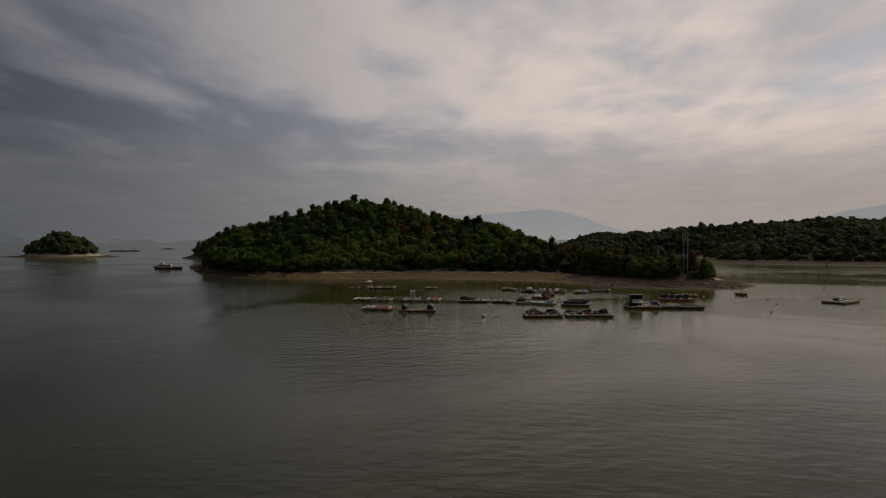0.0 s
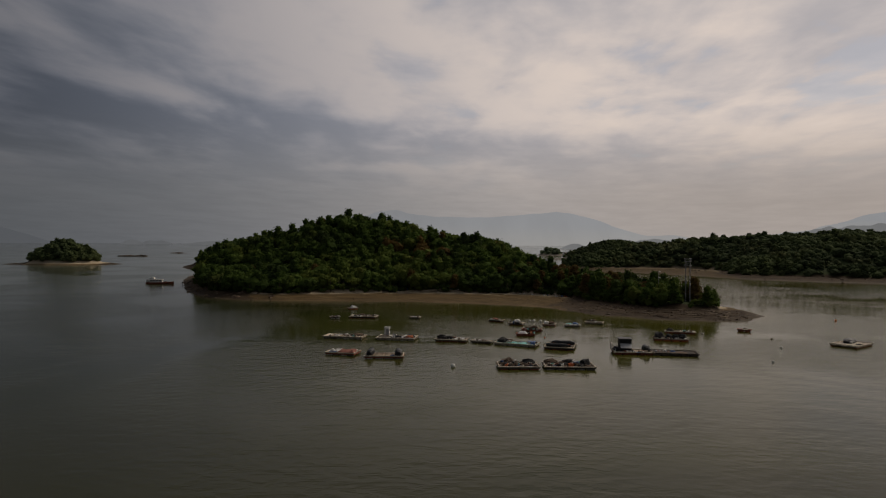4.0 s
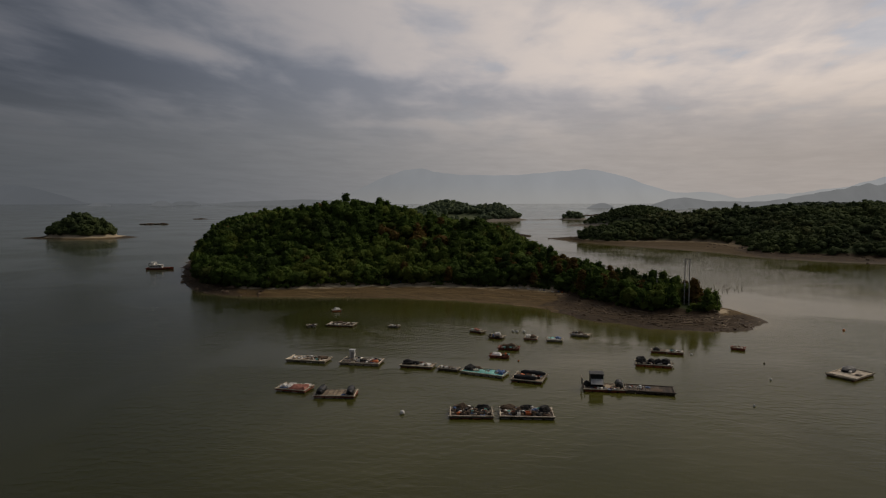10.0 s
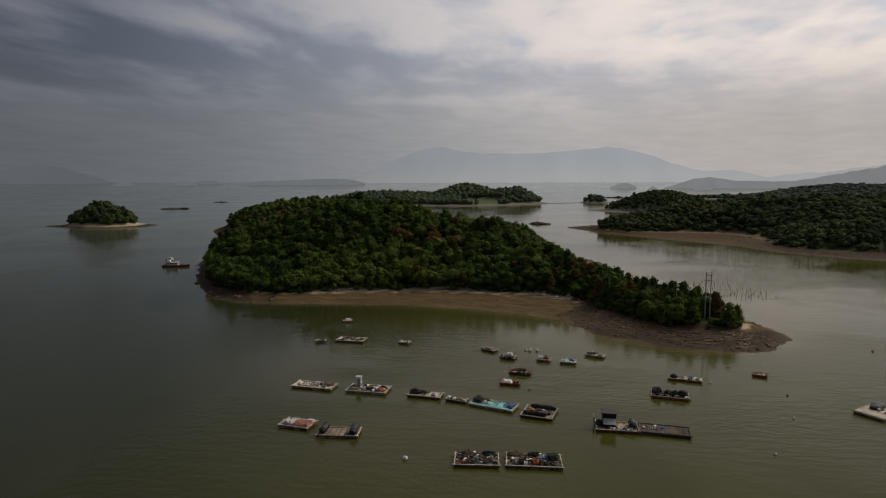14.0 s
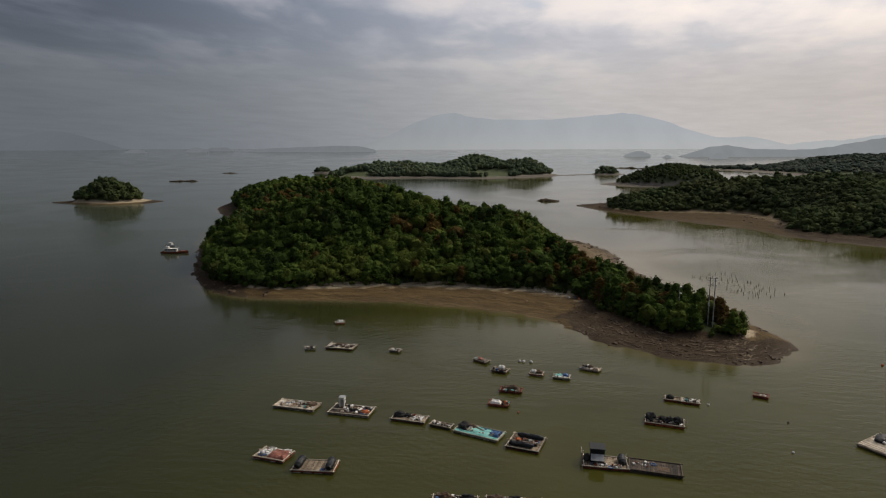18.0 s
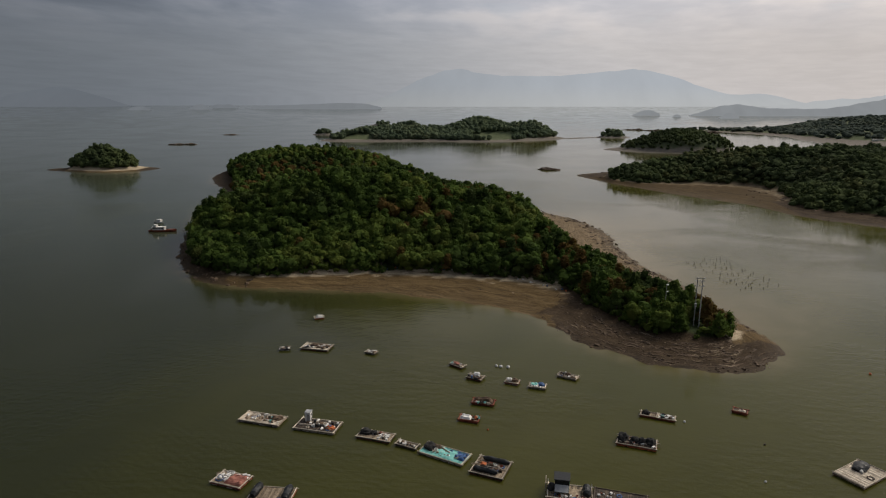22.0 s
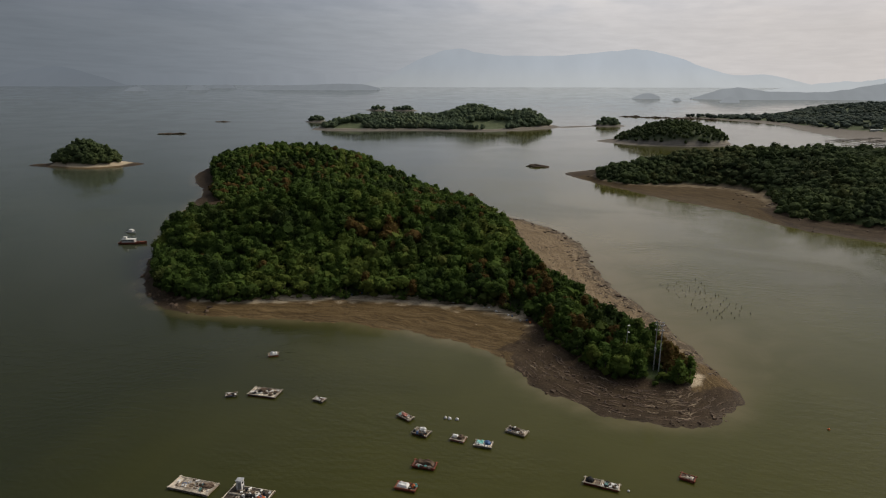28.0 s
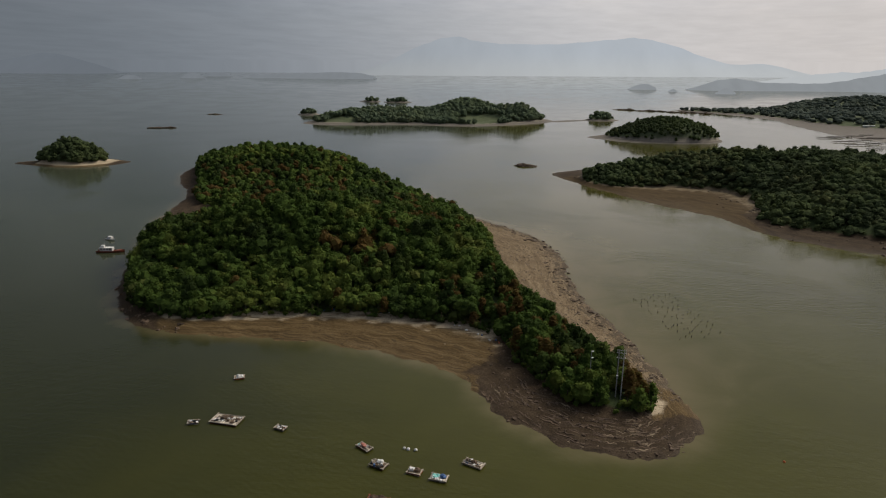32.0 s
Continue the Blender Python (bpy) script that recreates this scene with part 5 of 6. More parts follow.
part("post", rod((-2.6, 1.0, 0), (-2.6, 1.0, 1.5), 0.07), M_PALE, hut)
part("rail", rod((-2.6, -1.1, 1.5), (-2.6, 1.1, 1.5), 0.06), M_PALE, hut)
part("awning", box(2.2, 1.2, 0.06, (0, -1.55, 1.15), 0.0, (radians(38), 0, 0)), M_GREY, hut, "sloping grey sheet awning")
hut.matrix_world = on(r, -1.3, 0.6, 0)
roll(r, 2.7, 0.2, 2.6, 0.66, M_BLACK, "thick roll of black sheeting beside a hut", 90)
sheet(r, 0.9, -0.3, 1.7, 2.6, M_WOOD, "brown cloth spread on a raft deck", 0.08)
heap(r, -3.0, 0.6, 0.6, 1.0, 0.6, M_NET, "black net heap behind a hut")
litter(r, (5.5, 0.8, 0, -1.4), 7, ["buoy", "coil", "foam", "crate"])
r = raft(54.6, 134.8, 8.5, 4.1, -11, "flat dark barge with brown net boards", M_DARK, M_DARK, M_DARK, 0.0, 0, M_DARK)
sheet(r, 1.3, -0.4, 2.0, 1.6, M_BROWN, "square of brown netting on a flat barge", 0.06)
litter(r, (6.0, 1.6, -0.4, 0.3), 3, ["buoy", "board", "coil", "foam"])

r = raft(60.4, 152.8, 7.2, 3.3, -14, "raft laden with black net heaps over orange floats", M_DARK, M_RUST, M_ORANGE)
for u, k in ((-2.5, 1.0), (-0.4, 0.75), (0.9, 0.8), (2.4, 0.9)):
    heap(r, u, 0.2, 1.0 * k, 1.1 * k, 1.0 * k, M_NET, "rounded black net heap on a raft")
litter(r, (6.4, 2.6, 0, 0), 9, ["buoy", "foam", "net", "pole"])
r = raft(64.8, 164.1, 3.4, 1.9, -16, "narrow raft with a black heap over rusty sides", M_WOOD, M_RUST, M_RUST)
heap(r, -0.6, 0.1, 0.8, 0.7, 0.6, M_NET, "black net heap on a narrow raft")
r = raft(68.1, 163.1, 3.4, 1.9, -16, "narrow raft with crates over rusty sides", M_WOOD, M_RUST, M_RUST)
litter(r, (2.8, 1.3, 0, 0), 8, ["crate", "foam", "net", "buoy"])

r = raft(96.6, 146.6, 7.9, 5.2, 36, "square pale plank raft with a black tarpaulin", M_PALE, M_WOOD)
heap(r, 1.7, 1.0, 1.9, 1.2, 0.75, M_BLACK, "black tarpaulin heap on a pale raft", "tarpaulin", "tarpaulin")
roll(r, 0.6, 0.4, 1.9, 0.26, M_WHITE, "white roll lying on a pale raft", 40)
coil(r, -0.2, -1.6, 0.55, M_DARK, "dark rope coil lying on a pale raft")

r = raft(-13.0, 191.9, 7.5, 4.1, -7, "weathered raft with brown nets and pole frames", M_PALE, M_DARK)
litter(r, (6.2, 2.8, 0, 0), 14, ["net", "pole", "coil", "foam", "net"])
heap(r, -0.6, 0.1, 0.8, 0.6, 0.6, M_BROWN, "brown net heap in the middle of a raft")

# smaller rafts
r = raft(-19.2, 213.8, 2.8, 1.8, 20, "small raft with white sheeting over orange floats", M_WOOD, M_RUST, M_ORANGE)
sheet(r, 0.1, 0, 2.0, 1.3, M_WHITE, "white tarpaulin over gear on a small raft", 0.7)
r = raft(-20.9, 189.9, 2.6, 1.5, 15, "small pale raft with foam blocks", M_PALE, M_DARK)
litter(r, (2.0, 1.0, 0, 0), 5, ["foam", "net", "coil"])
r = raft(1.7, 189.9, 2.9, 1.6, -18, "small raft with white foam floats", M_WOOD, M_DARK)
litter(r, (2.2, 1.1, 0, 0), 6, ["foam", "buoy", "net"])
r = raft(24.1, 184.3, 3.9, 1.9, -35, "small raft with red crates and gear", M_DARK, M_DARK)
heap(r, -0.4, 0.1, 0.9, 0.6, 0.5, M_REDNET, "red net heap on a small raft")
litter(r, (3.0, 1.3, 0, 0), 6, ["crate", "buoy", "pole"])
r = raft(28.8, 178.0, 3.8, 2.3, -22, "small raft with a white tank", M_WOOD, M_DARK)
roll(r, 0.1, 0.5, 1.5, 0.5, M_WHITE, "white tank lying on a small raft", 25)
litter(r, (3.0, 1.8, 0, -0.2), 6, GEAR)
r = raft(37.2, 176.5, 3.2, 2.0, -15, "small raft with a white drum and sacking", M_WOOD, M_RUST)
roll(r, -0.7, 0.0, 1.2, 0.42, M_WHITE, "white drum lying on a small raft", 10)
heap(r, 0.6, 0.3, 0.8, 0.6, 0.6, M_BROWN, "brown net heap on a small raft")
litter(r, (2.6, 1.4, 0, 0), 3, ["buoy", "foam"])
r = raft(42.8, 174.9, 3.8, 2.2, -10, "small raft with turquoise and blue sheeting", M_PALE, M_WOOD)
sheet(r, -0.8, 0.1, 1.7, 1.7, M_TEAL, "pale turquoise cloth on a small raft", 0.35)
heap(r, 0.8, 0.3, 0.8, 0.6, 0.55, M_BLUE, "dark-blue tarpaulin heap on a small raft", "tarpaulin", "tarpaulin")
litter(r, (3.2, 1.6, 0, -0.2), 4, ["foam", "buoy"])
r = raft(50.0, 180.8, 4.6, 2.2, -24, "pale raft with brown gear amidships", M_PALE, M_WOOD)
heap(r, 0.0, 0.1, 0.8, 0.6, 0.6, M_BROWN, "brown net heap on a pale raft")
litter(r, (3.8, 1.5, 0, 0), 7, GEAR)
r = raft(31.2, 166.0, 4.8, 2.3, -8, "rusty red raft with a boxed deck", M_DARK, M_RUST, M_RUST, rim=M_RUST)
sheet(r, 0.0, 0.3, 3.8, 1.4, M_BROWN, "brown sheet over stacked gear on a red raft", 0.75)
litter(r, (3.6, 0.5, 0, -0.8), 4, ["foam", "crate"])
r = raft(28.7, 158.5, 4.2, 2.1, -10, "red raft with white foam and orange gear", M_WOOD, M_RUST, M_RUST, rim=M_RUST)
sheet(r, -0.7, 0.1, 2.2, 1.5, M_WHITE, "white tarpaulin on a red raft", 0.45)
litter(r, (1.3, 1.4, 1.3, 0), 5, ["buoy", "crate", "foam"])
heap(r, 1.4, 0.2, 0.5, 0.5, 0.4, M_ORANGE, "orange heap of floats on a red raft")

# floats on the water
for bx, by, br, mat in ((11.4, 121.1, 0.42, M_WHITE), (71.4, 162.3, 0.25, M_WHITE), (84.0, 155.1, 0.21, M_DARK), (79.7, 142.8, 0.23, M_WHITE), (69.8, 127.0, 0.23, M_WHITE), (32.6, 155.0, 0.21, M_ORANGE), (34.4, 184.9, 0.42, M_WHITE), (36.2, 184.8, 0.42, M_WHITE), (33.4, 185.2, 0.36, M_WHITE), (120.0, 190.0, 0.3, M_ORANGE)):
    tagged(ball(pose(bx, by, -br * 0.5), br, mat, {M_WHITE.name: "white mooring buoy floating on the water", M_DARK.name: "dark mooring buoy floating on the water"}.get(mat.name, "orange mooring buoy floating on the water")), group="mooring buoys")


# ---- boats ----
def hull(length, width, high, sheer=0.35, stern=0.8):
    """A hull with a pointed bow towards +x, open at the top, with thick sides."""
    bm = bmesh.new()
    n, rows = 14, []
    for i in range(n + 1):
        t = i / n
        half = width / 2 * (stern + (1 - stern) * min(1, t * 3)) * (1 - max(0, (t - 0.55) / 0.45) ** 2.2)
        x = (t - 0.5) * length
        up = high + sheer * max(0, t - 0.45) ** 2 * 3
        half = max(half, 0.03)
        inner = max(half - 0.09, 0.015)
        rows.append([bm.verts.new(c) for c in ((x * 0.97, -half * 0.6, -0.35), (x, -half, up * 0.5), (x, -half, up), (x, -inner, up), (x, -inner * 0.9, 0.22), (x, inner * 0.9, 0.22), (x, inner, up), (x, half, up), (x, half, up * 0.5), (x * 0.97, half * 0.6, -0.35))])
    for a, b in zip(rows, rows[1:]):
        for j in range(10):
            bm.faces.new((a[j], b[j], b[(j + 1) % 10], a[(j + 1) % 10]))
    bm.faces.new(rows[0])
    bm.faces.new(rows[-1][::-1])
    bmesh.ops.recalc_face_normals(bm, faces=bm.faces[:])
    return bm


def ferry(m):
    t = tagged(new("fishing_boat"), "moored fishing boat with a white cabin and rust-red hull", "boat")
    part("hull", hull(13.0, 3.2, 0.95), M_RUST, t)
    part("deck", box(9.5, 2.5, 0.08, (-0.6, 0, 0.72)), M_RUST, t)
    part("bow_rail", box(3.2, 2.3, 0.12, (3.6, 0, 1.02), 0.04), M_RUST, t)
    cabin = part("cabin", box(6.0, 2.1, 1.5, (-1.8, 0, 1.5), 0.06), M_WHITE, t)
    part("roof", box(6.5, 2.4, 0.12, (-1.8, 0, 2.32), 0.03), M_WHITE, t)
    for i in range(4):
        for s in (-1, 1):
            part("window", box(0.9, 0.04, 0.55, (-3.9 + i * 1.35, s * 1.06, 1.75)), M_GLASS, cabin)
    part("wheelhouse", box(1.6, 1.5, 1.0, (-3.4, 0, 2.9), 0.05), M_WHITE, t)
    part("mast", rod((-2.3, 0, 2.38), (-2.3, 0, 4.6), 0.06), M_GREY, t)
    for i in range(6):
        part("stanchion", rod((1.6 + i * 0.6, -1.2 + 0.12 * i, 0.9), (1.6 + i * 0.6, -1.2 + 0.12 * i, 1.6), 0.03), M_GREY, t)
    part("winch", box(0.8, 0.9, 0.6, (2.6, 0, 1.05), 0.08), M_DARK, t)
    t.matrix_world = m


ferry(pose(-131.4, 326.5, 0, 0, 0, 8))
t = tagged(new("motor_boat"), "small white motor boat riding at anchor", "boat")
part("hull", hull(6.2, 2.1, 0.7), M_WHITE, t)
part("cabin", box(2.4, 1.6, 1.3, (0.2, 0, 1.1), 0.1), M_WHITE, t)
part("window", box(0.05, 1.2, 0.45, (1.27, 0, 1.25)), M_GLASS, t)
part("engine", box(0.5, 0.5, 0.9, (-3.1, 0, 0.6), 0.1), M_BLACK, t)
part("thwart", box(0.4, 1.6, 0.08, (-1.6, 0, 0.5)), M_BLUE, t)
t.matrix_world = pose(-145.0, 347.0, 0, 0, 0, -20)
r = raft(83.7, 167.6, 2.9, 1.9, -25, "small brown raft with a rust-red rim and pale gear", M_DARK, M_RUST, M_RUST, rim=M_RUST)
sheet(r, 0.3, 0.1, 1.3, 0.9, M_PALE, "pale cloth lying on a small raft", 0.2)
litter(r, (2.0, 1.0, 0, 0), 1, ["net", "coil", "board"])

jetty = tagged(new("jetty"), "short timber jetty on the island's rocky western point", "jetty")
for k in range(7):
    part("board", box(1.7, 1.6, 0.07, (-6 + k * 1.8, 0, 1.25)), M_DARK, jetty)
for k in range(4):
    for s in (-1, 1):
        part("post", rod((-5.5 + 3.4 * k, s * 0.7, -0.6), (-5.5 + 3.4 * k, s * 0.7, 2.2 if s > 0 else 1.3), 0.11), M_DARK, jetty)
jetty.matrix_world = pose(-113, 322, 0, 0, 0, -12)


# ---- poles ----
def ground_at(land, x, y):
    return float(land.height(np.array([[x, y]]))[0])


def power_pole():
    t = tagged(new("power_pole"), "pair of tall concrete power poles joined by steel arms", "power pole")
    for x in (-0.65, 0.65):
        part("pole", rod((x, 0, -0.5), (x, 0, 14.0), 0.17, 10, 0.11), M_CONCRETE, t)
    for z in (11.6, 13.0, 13.7):
        arm = part("crossarm", box(2.4, 0.10, 0.12, (0, 0.16, z), 0.01), M_GREY, t)
        for x in (-1.0, 0.0, 1.0):
            part("insulator", rod((x, 0.16, z + 0.06), (x, 0.16, z + 0.36), 0.07, 8, 0.05), M_WHITE, arm)
    part("brace", rod((-0.65, 0.1, 11.6), (0.65, 0.1, 13.0), 0.04), M_GREY, t)
    part("cabinet", box(0.5, 0.4, 0.9, (-0.65, -0.35, 6.5), 0.03), M_GREY, t)
    t.matrix_world = pose(85.6, 209.0, 3.0, 0, 0, -8)
    t = tagged(new("street_lamp"), "slender lamp pole with two pale heads among trees", "lamp pole")
    part("pole", rod((0, 0, -0.5), (0, 0, 10.9), 0.11, 8, 0.07), M_CONCRETE, t)
    for z, s in ((10.8, 1), (8.9, 1)):
        part("head", box(0.7, 0.35, 0.28, (0.3 * s, 0, z), 0.06), M_WHITE, t)
    part("arm", rod((0, 0, 10.6), (0.5, 0, 10.85), 0.04), M_GREY, t)
    t.matrix_world = pose(79.2, 217.0, 1.6, 0, 0, 15)


power_pole()

# ---- stakes standing in the shallows ----
stake = part("stake", rod((0, 0, -0.5), (0, 0, 0.7), 0.12, 6, 0.08), M_DARK, None)
tagged(stake, "dark wooden stake standing in shallow water", "stake", "stakes in the shallows")
for i in range(11):
    for j in range(8):
        if dice.random() < 0.22:
            continue
        u, v = i / 10 + dice.uniform(-0.035, 0.035), j / 7 + dice.uniform(-0.05, 0.05)
        m = Matrix.Translation((104 + 15 * v + 9 * u, 291 - 34 * u + 8 * v - 3 * u * v, dice.uniform(-0.35, 0.05))) @ Euler((dice.uniform(-0.12, 0.12), dice.uniform(-0.12, 0.12), 0)).to_matrix().to_4x4()
        copy_thing(stake, m)
stake.matrix_world = pose(104, 291, 0)


# ---- reefs ----
def reef(x, y, length, width, high, turn, seed):
    bm = lump(length / 2, width / 2, high, seed, 0.55, 4, -0.1)
    merge(bm, lump(length / 4, width / 3, high * 1.3, seed + 3, 0.6, 3, -0.1))
    lone("reef", bm, M_ROCK, "low flat dark reef breaking the water", "rock", pose(x, y, -0.25, 0, 0, turn))


reef(66.6, 613, 18, 9, 1.6, -4, 3)
reef(-420, 876, 24, 10, 1.3, 12, 8)
reef(-405, 880, 14, 7, 1.6, 5, 9)
reef(-449, 1104, 22, 9, 1.2, 4, 11)
for k in range(9):
    reef(255 + k * 17, 1322 - k * 9 + 6 * math.sin(k * 2.1), 22, 9, 1.4 + 0.8 * math.sin(k * 1.7) ** 2, -25, 20 + k)


# ---- loose rock on the shores ----
def rocks(name, land, count, seed, where, size, mat, label):
    """Loose stones, joined: each a squashed, broken lump of a few faces."""
    gen = np.random.default_rng(seed)
    lo, hi = land.shore.min(0), land.shore.max(0)
    pts = gen.uniform(lo, hi, (count * 30, 2))
    pts = pts[where(pts)]
    wet, dry = inside_by(land.shore, pts), inside_by(land.trees, pts)
    pts = pts[(wet > -1.0) & (dry < 0.5)][:count]
    z = land.height(pts)
    base = np.array([[1, 0, -0.2], [0.3, 0.95, -0.2], [-0.8, 0.6, -0.2], [-0.8, -0.6, -0.2], [0.3, -0.95, -0.2], [0.55, 0.1, 0.55], [-0.1, 0.6, 0.6], [-0.5, -0.35, 0.5], [0.25, -0.5, 0.62]])
    tris = [(0, 1, 5), (1, 6, 5), (1, 2, 6), (2, 7, 6), (2, 3, 7), (3, 8, 7), (3, 4, 8), (4, 0, 5), (4, 5, 8), (5, 6, 7), (5, 7, 8)]
    verts, faces = [], []
    for (x, y), h in zip(pts, z):
        s = size[0] + (size[1] - size[0]) * gen.random() ** 3
        a = gen.uniform(0, 6.28)
        b = (base + gen.normal(scale=0.13, size=base.shape)) * [s * gen.uniform(0.8, 1.7), s, s * gen.uniform(0.45, 0.9)]
        c, n = math.cos(a), math.sin(a)
        k = len(verts)
        verts += [(x + c * u - n * v, y + n * u + c * v, h + w) for u, v, w in b]
        faces += [tuple(k + i for i in f) for f in tris]
    tagged(mesh_object(name, verts, faces, mat), label, "stones", "", "stuff")


rocks("shore_rocks", ISLAND, 1500, 3, lambda p: (p[:, 1] < 300) & ((p[:, 0] > 50) & (p[:, 0] < 104) & (p[:, 0] < 90 - 0.4 * (p[:, 1] - 222))), (0.12, 0.75), M_ROCK, "dark broken rock strewn over the spur's shore")
rocks("shore_rocks", ISLAND, 900, 4, lambda p: (p[:, 0] < -52) & (p[:, 1] < 330), (0.2, 1.3), M_ROCK, "dark boulders round the island's western point")
rocks("shingle", ISLAND, 2600, 5, lambda p: (p[:, 0] > 90 - 0.4 * (p[:, 1] - 218)) & (p[:, 1] > 212) & (p[:, 1] < 430), (0.10, 0.45), M_GRAVEL, "grey-brown stones scattered over the eastern shore")
rocks("shore_rocks", ISLAND, 1300, 15, lambda p: (p[:, 0] > 86 - 0.4 * (p[:, 1] - 218)) & (p[:, 1] > 214) & (p[:, 1] < 430) & (inside_by(ISLAND.shore, p) < 9) & (waves(p, 9, 63) > -0.1), (0.25, 1.0), M_ROCK, "dark weedy rock in broken rows along the eastern waterline")
rocks("beach_stones", ISLAND, 500, 6, lambda p: (p[:, 0] > -50) & (p[:, 0] < 50) & (p[:, 1] < 262), (0.08, 0.35), M_ROCK, "small dark stones on the brown beach")
rocks("shore_rocks", PENINSULA, 220, 7, lambda p: ((p[:, 1] > 545) | (p[:, 0] > 185)) & (p[:, 0] < 260) & (p[:, 1] < 600), (0.3, 1.5), M_ROCK, "dark rocks along the peninsula's shore")

rocks("shell_heap", ISLAND, 420, 8, lambda p: ((p[:, 0] - 40) / 4.2) ** 2 + ((p[:, 1] - 241) / 2.6) ** 2 < 1, (0.18, 0.42), M_SHELL, "pale patch of shells and stones on the brown beach")
rocks("shore_rocks", ISLAND, 700, 9, lambda p: (p[:, 0] > 70) & (p[:, 0] < 103) & (p[:, 1] < 206) & (np.sin(1.25 * (inside_by(ISLAND.shore, p) + 0.6 * waves(p, 9, 77))) > 0.55), (0.15, 0.55), M_LEDGE, "pale weathered stones lying in rows along the spur's ledges")


# ---- ledges of bedded rock round the spur ----
def ledge(start, length, inset, seed):
    """A broken shelf of rock that follows the shore at an inset: a sharp seaward lip, a top that dips back into the ground."""
    gen = np.random.default_rng(seed)
    line = ISLAND.shore
    n = len(line)
    pts, at, walked = [], start, 0.0
    while walked < length and len(pts) < 60:
        p, q = line[at % n], line[(at + 1) % n]
        d = q - p
        span = float(np.hypot(*d))
        d = d / max(span, 1e-6)
        inward = np.array([-d[1], d[0]])
        for k in np.arange(0, span, 0.8):
            pts.append((p + d * k, inward))
        walked += span
        at += 1
    verts, faces = [], []
    m = len(pts)
    lip, wide = 0.05 + 0.14 * gen.random(), 0.3 + 0.35 * gen.random()
    rows = []
    for i, (p, inward) in enumerate(pts):
        jag = gen.normal(scale=0.22) + 0.12 * math.sin(i * 0.35 + seed)
        taper = min(1.0, (i + 1) / 4, (m - i) / 4)
        rows += [p + inward * (inset + jag), p + inward * (inset + jag + wide * taper)]
    level = ISLAND.height(np.array(rows))
    for i in range(m):
        front, back, zf, zb = rows[2 * i], rows[2 * i + 1], level[2 * i], level[2 * i + 1]
        up = lip * min(1.0, (i + 1) / 4, (m - i) / 4) * gen.uniform(0.4, 1.25)
        verts += [(front[0], front[1], zf - 0.15), (front[0], front[1], zf + up), (back[0], back[1], zb + up * 0.35), (back[0], back[1], zb - 0.15)]
    for i in range(m - 1):
        for j in range(3):
            faces.append((4 * i + j, 4 * i + 4 + j, 4 * i + 5 + j, 4 * i + 1 + j))
    ob = mesh_object("rock_ledge", verts, faces, M_LEDGE if gen.random() < 0.04 + 0.30 * (pts[0][0][0] > 76) * (inset > 2) else M_ROCK, LAND_MESH)
    return ob


LAND_MESH = bpy.data.objects["island_ground"]
line_x, line_y = ISLAND.shore[:, 0], ISLAND.shore[:, 1]
spur_run = [k for k in range(len(line_x)) if 46 < line_x[k] < 106.5 and line_y[k] < 222 and not (line_x[k] > 103 and line_y[k] > 203)]
for k in range(200):
    ledge(spur_run[int(dice.random() ** 0.7 * (len(spur_run) - 3))], dice.uniform(1.0, 4.0), dice.uniform(0.4, 13.0), 300 + k)

# things washed up at the top of the beach
for k in range(26):
    u = dice.random()
    x = -40 + 96 * u
    y = 261.5 - 0.0032 * (x - 0) ** 2 - (2.5 * max(0, x - 30) / 10) ** 1.6 * 0.55 + dice.uniform(-1.5, 0.5)
    lone("foam_block", box(dice.uniform(0.5, 1.0), 0.45, 0.4, (0, 0, 0.2), 0.08), dice.choice((M_WHITE, M_WHITE, M_ORANGE, M_BLUE)), "washed-up block of foam on the beach", "foam block", pose(x, y, ground_at(ISLAND, x, y), 0, 0, dice.uniform(0, 180)), "flotsam on the beach")


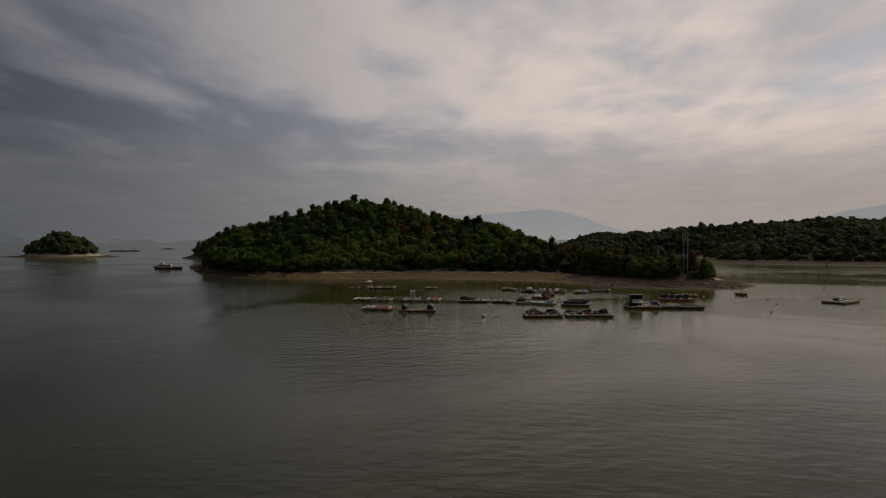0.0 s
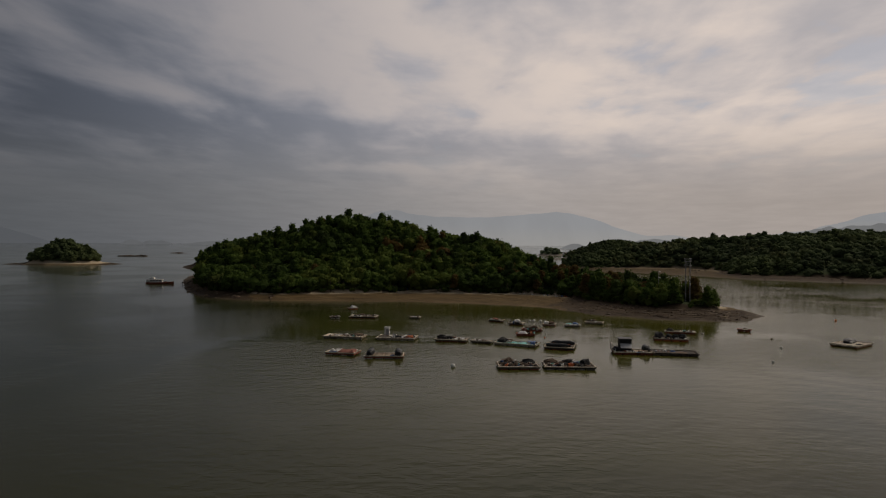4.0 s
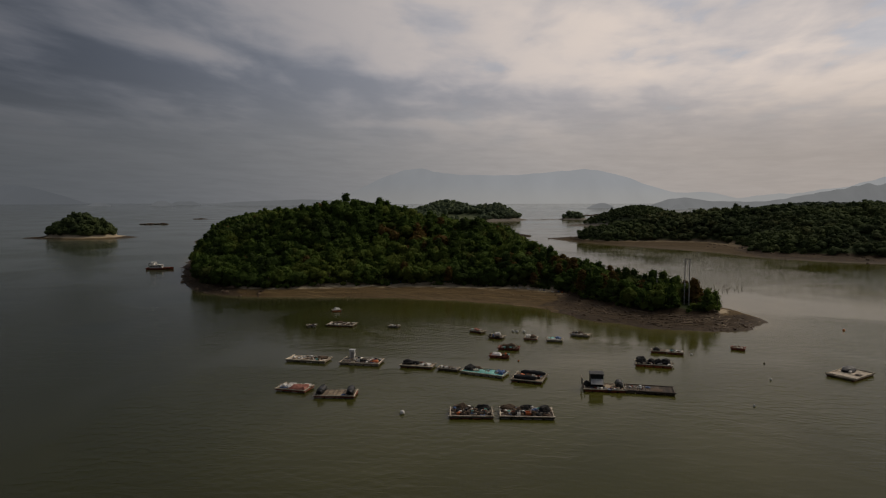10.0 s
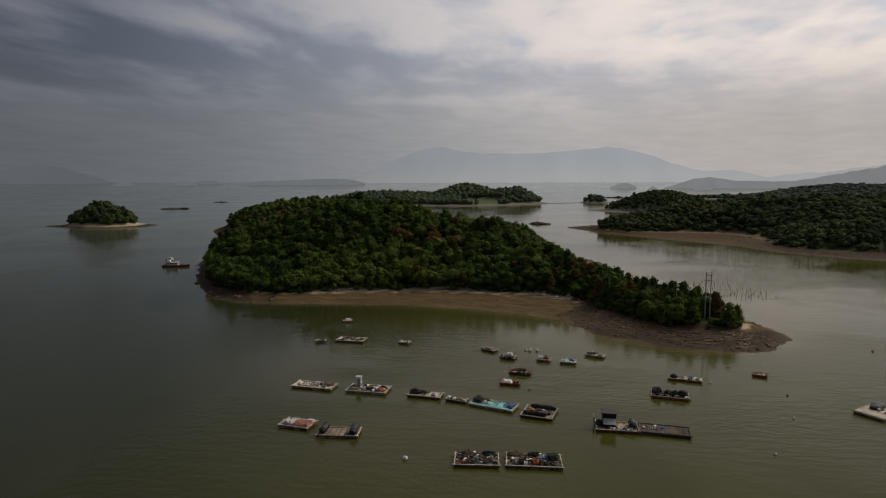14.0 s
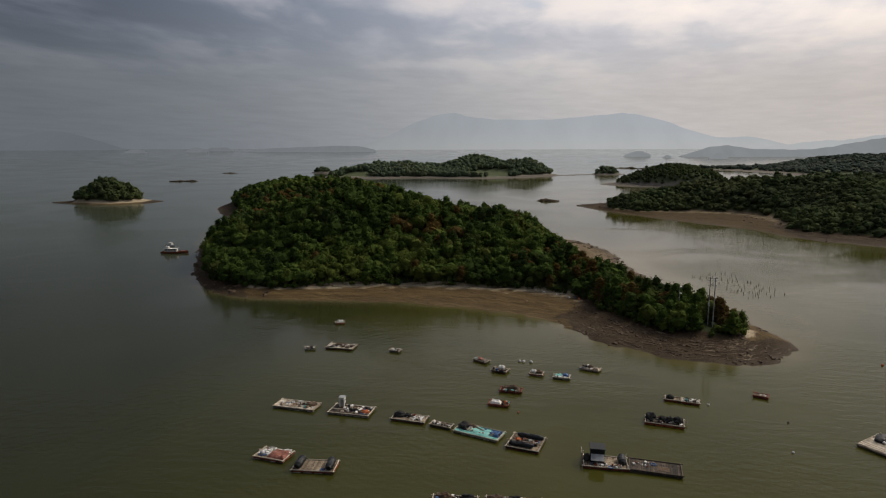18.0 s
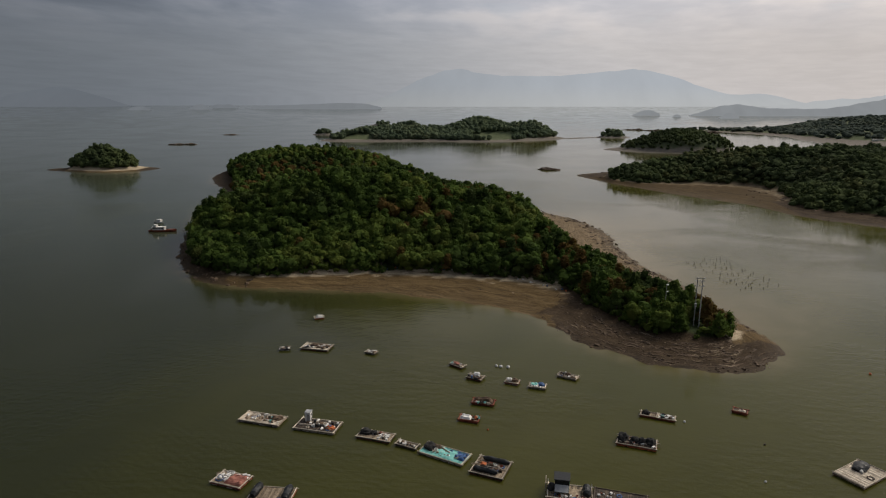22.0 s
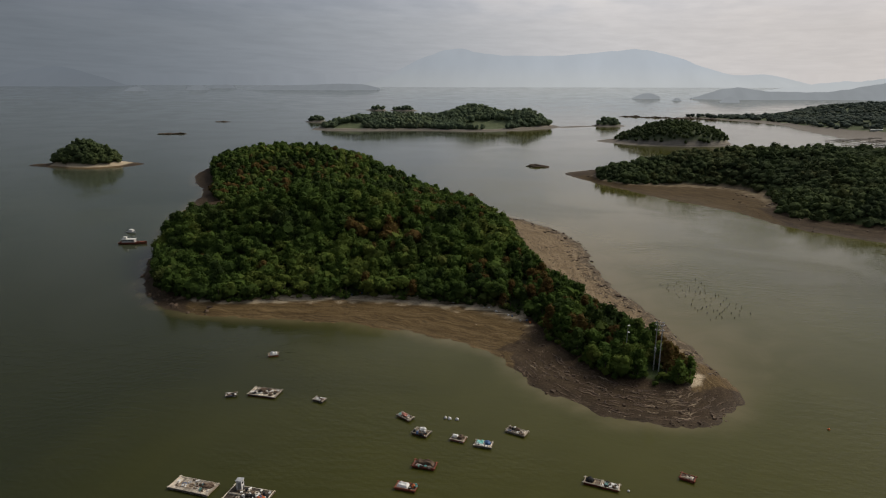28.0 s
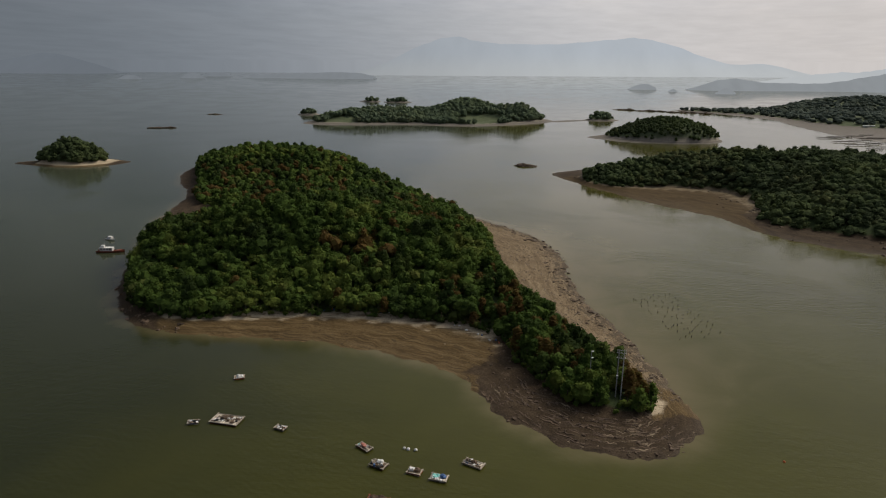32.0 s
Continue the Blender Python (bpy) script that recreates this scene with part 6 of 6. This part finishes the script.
# ---- oyster racks and a slip on the mudflats ----
def rack(x, y, length, turn):
    t = tagged(new("oyster_rack"), "long low oyster rack standing on the mudflat", "oyster rack", "oyster racks")
    for s in (-1, 1):
        part("rail", rod((-length / 2, s * 1.2, 1.0), (length / 2, s * 1.2, 1.0), 0.16), M_DARK, t)
    for k in range(7):
        part("post", rod(((k / 6 - 0.5) * length, 0, -0.5), ((k / 6 - 0.5) * length, 0, 1.05), 0.18), M_DARK, t)
    part("mesh_bag", box(length * 0.9, 1.8, 0.35, (0, 0, 1.25), 0.1), M_DARK, t)
    t.matrix_world = pose(x, y, 0, 0, 0, turn)


for k in range(16):
    rack(430 + 22 * (k % 4) + dice.uniform(-5, 5), 770 + 34 * (k // 4) + 14 * (k % 4) + dice.uniform(-6, 6), dice.uniform(16, 30), dice.uniform(-8, 4))

slip = tagged(new("boathouse"), "small white boathouse at the top of a slip", "boathouse")
part("wall", box(14, 6, 3.0, (0, 0, 1.5), 0.05), M_WHITE, slip)
part("roof", box(15, 7, 0.4, (0, 0, 3.2), 0.1), M_WHITE, slip)
part("door", box(3.0, 0.1, 2.4, (-3, -3.05, 1.2)), M_GREY, slip)
part("window", box(2.0, 0.1, 1.0, (3, -3.05, 1.8)), M_GLASS, slip)
slip.matrix_world = pose(545, 1010, 0.8, 0, 0, -20)

# ---- lines of floats far out on the water ----
float_quads = []
for k in range(7):
    for i in range(26):
        if dice.random() < 0.5:
            continue
        fx, fy = 110 + 36 * k + i * 6.5 + dice.uniform(-2, 2), 2380 - 22 * k - i * 3.0 + dice.uniform(-5, 5)
        low = [(fx - 1.6, fy - 1.2), (fx + 1.6, fy - 1.2), (fx + 1.6, fy + 1.2), (fx - 1.6, fy + 1.2)]
        foot, top = [(px, py, -0.2) for px, py in low], [(0.6 * px + 0.4 * fx, 0.6 * py + 0.4 * fy, 0.6) for px, py in low]
        float_quads += [top] + [[foot[s], foot[(s + 1) % 4], top[(s + 1) % 4], top[s]] for s in range(4)]
# the floats take the hills' emissive haze as their colour
tagged(new("float_lines", fast_quads("float_lines", np.array(float_quads), [M_HAZE_MID])), "long lines of dark floats on the open water", "floats", "", "stuff")
